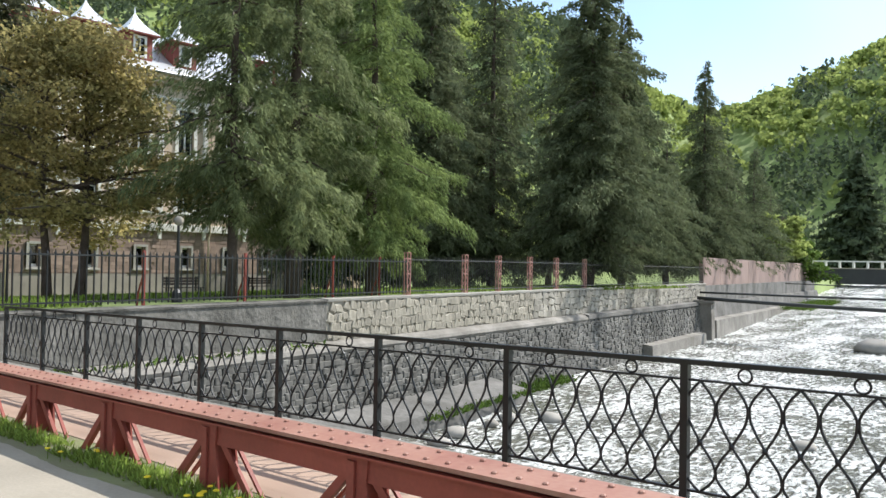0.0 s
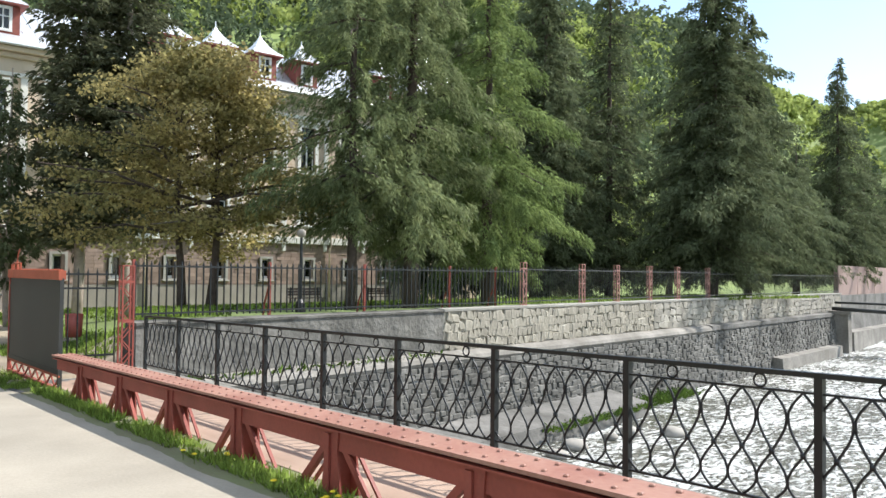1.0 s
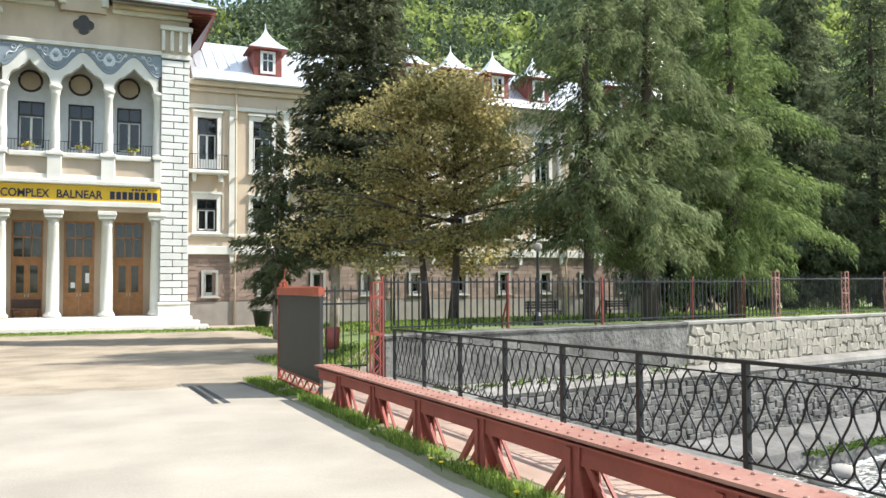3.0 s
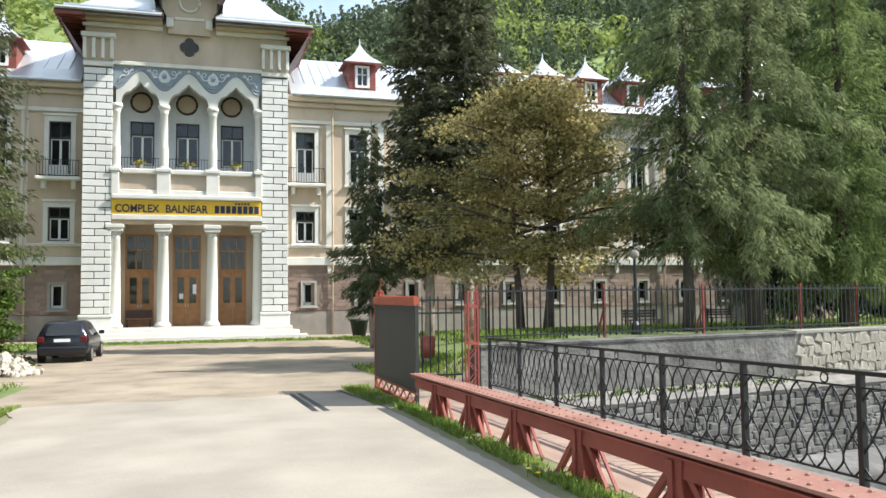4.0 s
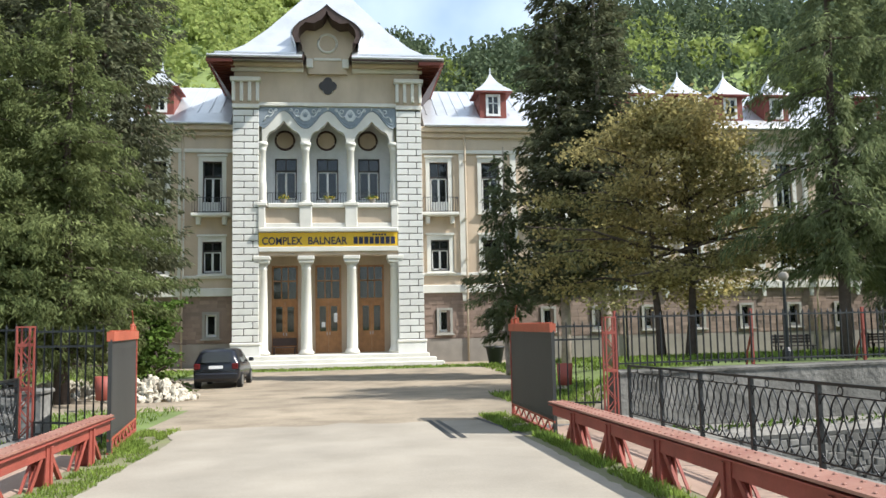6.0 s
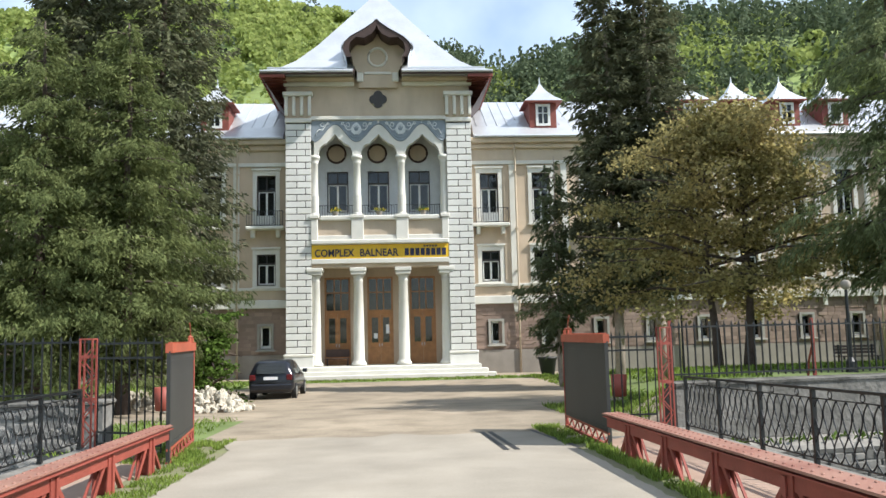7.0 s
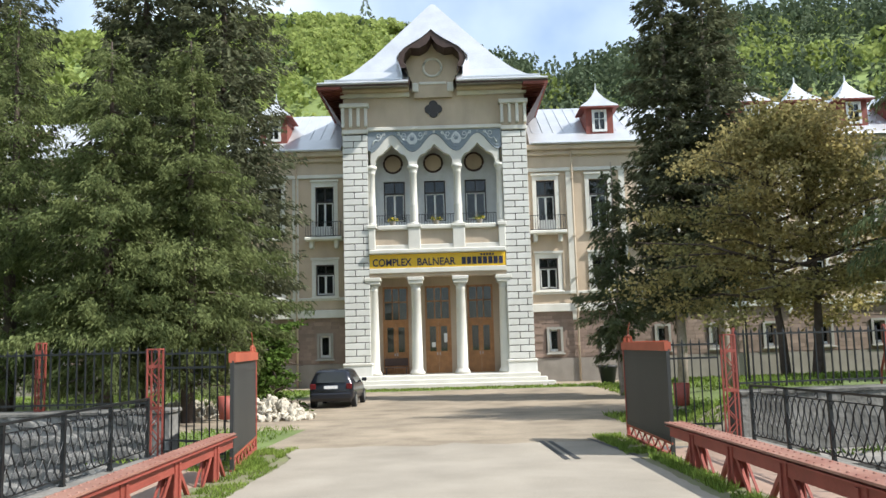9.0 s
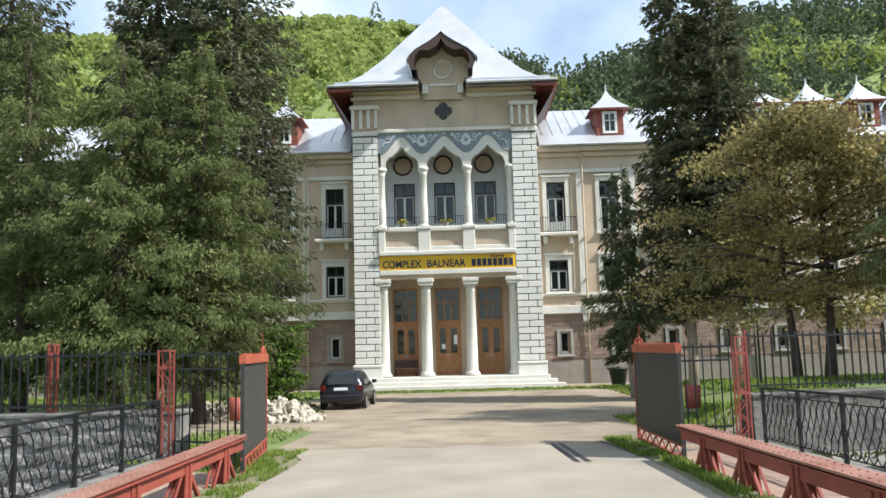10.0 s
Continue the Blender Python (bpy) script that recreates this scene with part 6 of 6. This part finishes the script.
def heap(cx, cy, rx, ry, h, n, seed):
    rng = random.Random(seed)
    z0 = fall(cy)
    hp = thing("rubble_heap", (cx, cy, z0), "heap of pale broken stones on the forecourt", "rubble heap", "rubble heaps")
    for k in range(n):
        a, q = rng.random() * 6.28, math.sqrt(rng.random())
        x, y = cx + rx * q * math.cos(a), cy + ry * q * math.sin(a)
        z = z0 + h * (1 - q ** 1.4) * rng.uniform(0.55, 1.0)
        o = hang(new("stone", stones[k % 6]), hp)
        s = rng.uniform(0.05, 0.15)
        o.location, o.rotation_euler, o.scale = (x, y, z + 0.03), (rng.random() * 6, rng.random() * 6, rng.random() * 6), (s, s * rng.uniform(0.6, 1), s)


heap(-5.9, 25.9, 1.35, 1.0, 0.72, 295, 3)
heap(-9.2, 28.0, 2.4, 1.0, 0.6, 290, 4)

# stones of the west bank wall
rng = random.Random(21)
bankstones = []
for k in range(6):
    me = stones[k].copy()
    me.materials.clear()
    me.materials.append(M["bankstone"])
    bankstones.append(me)
z, k = 0.42, 0
while z > -1.7:
    x = -5.5 - rng.random() * 0.3
    while x > -12.5 and k < 300:
        s = rng.uniform(0.14, 0.27)
        o = hang(new("stone", bankstones[k % 6]), west)
        o.location, o.rotation_euler, o.scale = (x - s, 15.06, z + rng.uniform(-0.05, 0.05)), (0, rng.uniform(-0.3, 0.3), 0), (s * 1.05, s * 0.34, s * 1.2)
        x -= 2 * s + 0.01
        k += 1
    z -= 0.30

# ---- grass ----
def grass(name, spots, n, h, w, label, seed, material="grass"):
    rng = np.random.default_rng(seed)
    x0, x1, y0, y1 = spots
    k = int(n)
    x, y = rng.uniform(x0, x1, k), rng.uniform(y0, y1, k)
    keep = np.array([noise.noise(Vector((a * 2.3 + b * 0.9, b * 1.7 - a, 2))) > -0.22 for a, b in zip(x, y)])
    x, y = x[keep], y[keep]
    k = len(x)
    z = np.array([ground_z(a, b) for a, b in zip(x, y)])
    base = np.stack([x, y, z], 1)
    way = np.stack([rng.normal(size=k) * 0.45, rng.normal(size=k) * 0.45, np.ones(k)], 1)
    ln = h * (0.4 + rng.random(k))
    tagged(new(name, blade_mesh(name, sprays(base, way, ln, w * (0.6 + 0.8 * rng.random(k)), 0.0, rng), material)), label, "grass", "", "stuff")


grass("verge_grass", (3.12, 3.42, 1.0, 14.0), 7000, 0.11, 0.009, "ragged green grass along the girder foot", 1, "vergegrass")
grass("verge_grass", (2.85, 3.45, 13.8, 17.6), 3800, 0.10, 0.007, "ragged green grass by the gate", 2, "vergegrass")
grass("verge_grass", (-3.55, -2.98, 6.0, 13.6), 5500, 0.07, 0.007, "ragged green grass along the girder foot", 3, "vergegrass")
grass("verge_grass", (-4.4, -3.2, 13.2, 16.4), 6500, 0.09, 0.009, "ragged green grass by the gate", 4, "vergegrass")
grass("lawn_grass", (-30, -7.4, 38.5, 45), 9000, 0.14, 0.03, "thin grass before the west wing", 5)
grass("lawn_grass", (-6, 12.5, 42.3, 44.5), 5000, 0.10, 0.03, "thin worn grass before the steps", 6)
grass("lawn_grass", (7, 44, 20.5, 44), 60000, 0.17, 0.035, "bright green park lawn behind the fence", 7)
grass("lawn_grass", (4.2, 8, 17.0, 24), 6000, 0.16, 0.02, "bright green grass behind the gate", 8)
grass("bank_grass", (-7, -4.2, 14.6, 22), 1800, 0.14, 0.014, "green grass behind the west gate", 9)


def weeds(name, s0, s1, o0, o1, z, n, h, seed):
    rng = np.random.default_rng(seed)
    s, o = rng.uniform(s0, s1, n), rng.uniform(o0, o1, n)
    base = np.array([along(a, b, z) for a, b in zip(s, o)])
    way = np.stack([rng.normal(size=n) * 0.6, rng.normal(size=n) * 0.6 - 0.2, np.ones(n) * 0.8], 1)
    tagged(new(name, blade_mesh(name, sprays(base, way, h * (0.4 + rng.random(n)), 0.02 + 0.02 * rng.random(n), 0.2, rng), "shrub")), "tufts of grass growing on the river footing", "grass", "", "stuff")


weeds("river_weeds", 11, 17, 1.9, 2.4, -2.75, 450, 0.3, 1)
weeds("river_weeds", 17, 23, 0.7, 1.6, -3.0, 900, 0.4, 2)
weeds("river_weeds", 1, 9, 0.1, 0.35, -0.6, 260, 0.2, 3)
weeds("river_weeds", 68, 90, 1.5, 4.0, -1.9, 1800, 0.8, 4)
# dandelions
for k in range(16):
    x, y = random.uniform(2.98, 3.3), random.choice((4.4, 4.7, 5.1, 5.3, 6.0, 7.2)) + random.uniform(-.25, .25)
    z = fall(y)
    dn = thing("dandelion", (x, y, z), "yellow dandelion in the verge grass", "flower", "dandelions")
    part("stalk", tube([(x, y, z), (x, y, z + 0.10)], 0.004, 4), "grass", dn)
    part("blossom", lathe(((0.004, 0), (0.026, 0.008), (0.018, 0.016)), (x, y, z + 0.098), 8), "dandelion", dn)

# ---- stones of the upper embankment wall, one by one ----
def course_stones():
    rng = random.Random(11)
    kinds = []
    for k in range(10):
        bm = bmesh.new()
        box(-0.5, 0.5, -0.5, 0.5, -0.5, 0.5, bm)
        bmesh.ops.bevel(bm, geom=bm.edges[:], offset=0.10, segments=1, affect="EDGES")
        for v in bm.verts:
            v.co.x += 0.42 * noise.noise(v.co * 1.6 + Vector((k * 7, 0, 0)))
            v.co.z += 0.40 * noise.noise(v.co * 1.6 + Vector((0, k * 7, 3)))
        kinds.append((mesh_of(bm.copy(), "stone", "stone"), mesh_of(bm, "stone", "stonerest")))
    n = 0
    rest_v, rest_f = [], []
    ang = math.atan2(DIR.y, DIR.x)
    s = 0.0
    for row in range(4):
        s = 9.2 + 0.13 * (row % 2)
        while s < 48:
            w = rng.uniform(0.13, 0.36) if s < 22 else rng.uniform(0.3, 0.6)
            h = rng.uniform(0.21, 0.30)
            z = -0.50 + row * 0.262 + 0.035 * math.sin(s * 2.3 + row) + rng.uniform(-0.02, 0.02)
            c = along(s + w / 2, -0.075 + rng.uniform(0, 0.03), min(z + 0.13, 0.44))
            m_ = Matrix.Translation(c) @ Matrix.Rotation(ang, 4, "Z") @ Matrix.Rotation(rng.uniform(-.16, .16), 4, "Y") @ Matrix.Diagonal((w * 1.0, 0.22, h * 1.06, 1))
            me = kinds[rng.randrange(10)]
            # from 22 m on the darker stone copy carries the tree shade
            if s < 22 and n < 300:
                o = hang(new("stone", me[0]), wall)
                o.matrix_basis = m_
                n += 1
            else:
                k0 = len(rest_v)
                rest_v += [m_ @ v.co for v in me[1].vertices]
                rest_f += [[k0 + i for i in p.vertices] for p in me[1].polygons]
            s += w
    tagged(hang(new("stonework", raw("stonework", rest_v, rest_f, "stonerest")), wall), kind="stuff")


course_stones()


# ---- rubble facing of the lower wall ----
def lower_stones():
    rng = random.Random(12)
    vv, ff = [], []
    for row in range(15):
        z = -0.92 - row * 0.165
        s = 0.1 * (row % 3)
        while s < 46:
            w, h = rng.uniform(0.14, 0.42), rng.uniform(0.13, 0.2)
            out = 0.33 + (-0.72 - z) * 0.158
            c = along(s + w / 2, out + rng.uniform(-0.02, 0.05), z + rng.uniform(-0.04, 0.04))
            k0 = len(vv)
            pts = []
            for dz in (-0.5, 0.5):
                for ds in (-0.5, 0.5):
                    pts.append((ds * w * rng.uniform(0.72, 1.16), dz * h * rng.uniform(0.75, 1.25)))
            for o_, k_ in ((-0.1, 1.05), (0.0, 1.0), (0.014, 0.74)):
                for a_, b_ in (pts[0], pts[1], pts[3], pts[2]):
                    vv.append(c + DIR * a_ * k_ + OUT * o_ + Vector((0, 0, b_ * k_)))
            for r_ in (0, 4):
                for i in range(4):
                    ff.append((k0 + r_ + i, k0 + r_ + (i + 1) % 4, k0 + r_ + 4 + (i + 1) % 4, k0 + r_ + 4 + i))
            ff.append((k0 + 8, k0 + 9, k0 + 10, k0 + 11))
            s += w
    M["darkrest"] = mat("dark_rubble_stones", (0.085, 0.083, 0.075), 0.9, 0.4, 0.7, 0.8, fine=6, col2=(0.20, 0.19, 0.17), island=0.3, stain=0.85, bdist=0.03)
    tagged(hang(new("rubble_facing", raw("rubble_facing", vv, ff, "darkrest")), wall), kind="stuff")


lower_stones()


# ---- stone courses of the east ground storey ----
def storey_bricks():
    rng = random.Random(13)
    host = bpy.data.objects["wall_wing_east"]
    vv, ff, n = [], [], 0
    bm = box(-0.5, 0.5, -0.5, 0.5, -0.5, 0.5)
    bmesh.ops.bevel(bm, geom=bm.edges[:], offset=0.04, segments=1, affect="EDGES")
    me = mesh_of(bm, "brick", "brickwall")
    M["brickrest"] = mat("pink_stone_far", (0.275, 0.20, 0.16), 0.92, 0.18, 1.5, 0.4, island=0.2, stain=0.2)
    for x0, x1, wins in ((4.75, 34.0, RW), (-22.0, -6.5, LW)):
        host = bpy.data.objects["wall_wing_east" if x0 > 0 else "wall_wing_west"]
        for row in range(12):
            z = 0.8 + row * 0.225
            x = x0 + (0.25 if row % 2 else 0)
            while x < x1:
                w = rng.uniform(0.42, 0.58)
                a, b = x, min(x + w, x1)
                x += w
                if any(c - 0.36 < b and a < c + 0.74 and 0.92 < z + 0.11 < 2.72 for c in wins):
                    continue
                m_ = Matrix.Translation(((a + b) / 2, WY + 0.02, z + 0.11)) @ Matrix.Diagonal((b - a - 0.02, 0.05 + rng.uniform(0, 0.02), 0.205, 1))
                if x0 > 0 and n < 290 and a < 16:
                    o = hang(new("brick", me), host)
                    o.matrix_basis = m_
                    n += 1
                else:
                    k0 = len(vv)
                    vv += [m_ @ v.co for v in me.vertices]
                    ff += [[k0 + i for i in p.vertices] for p in me.polygons]
    tagged(hang(new("brickwork", raw("brickwork", vv, ff, "brickrest")), bpy.data.objects["wall_wing_east"]), kind="stuff")


storey_bricks()
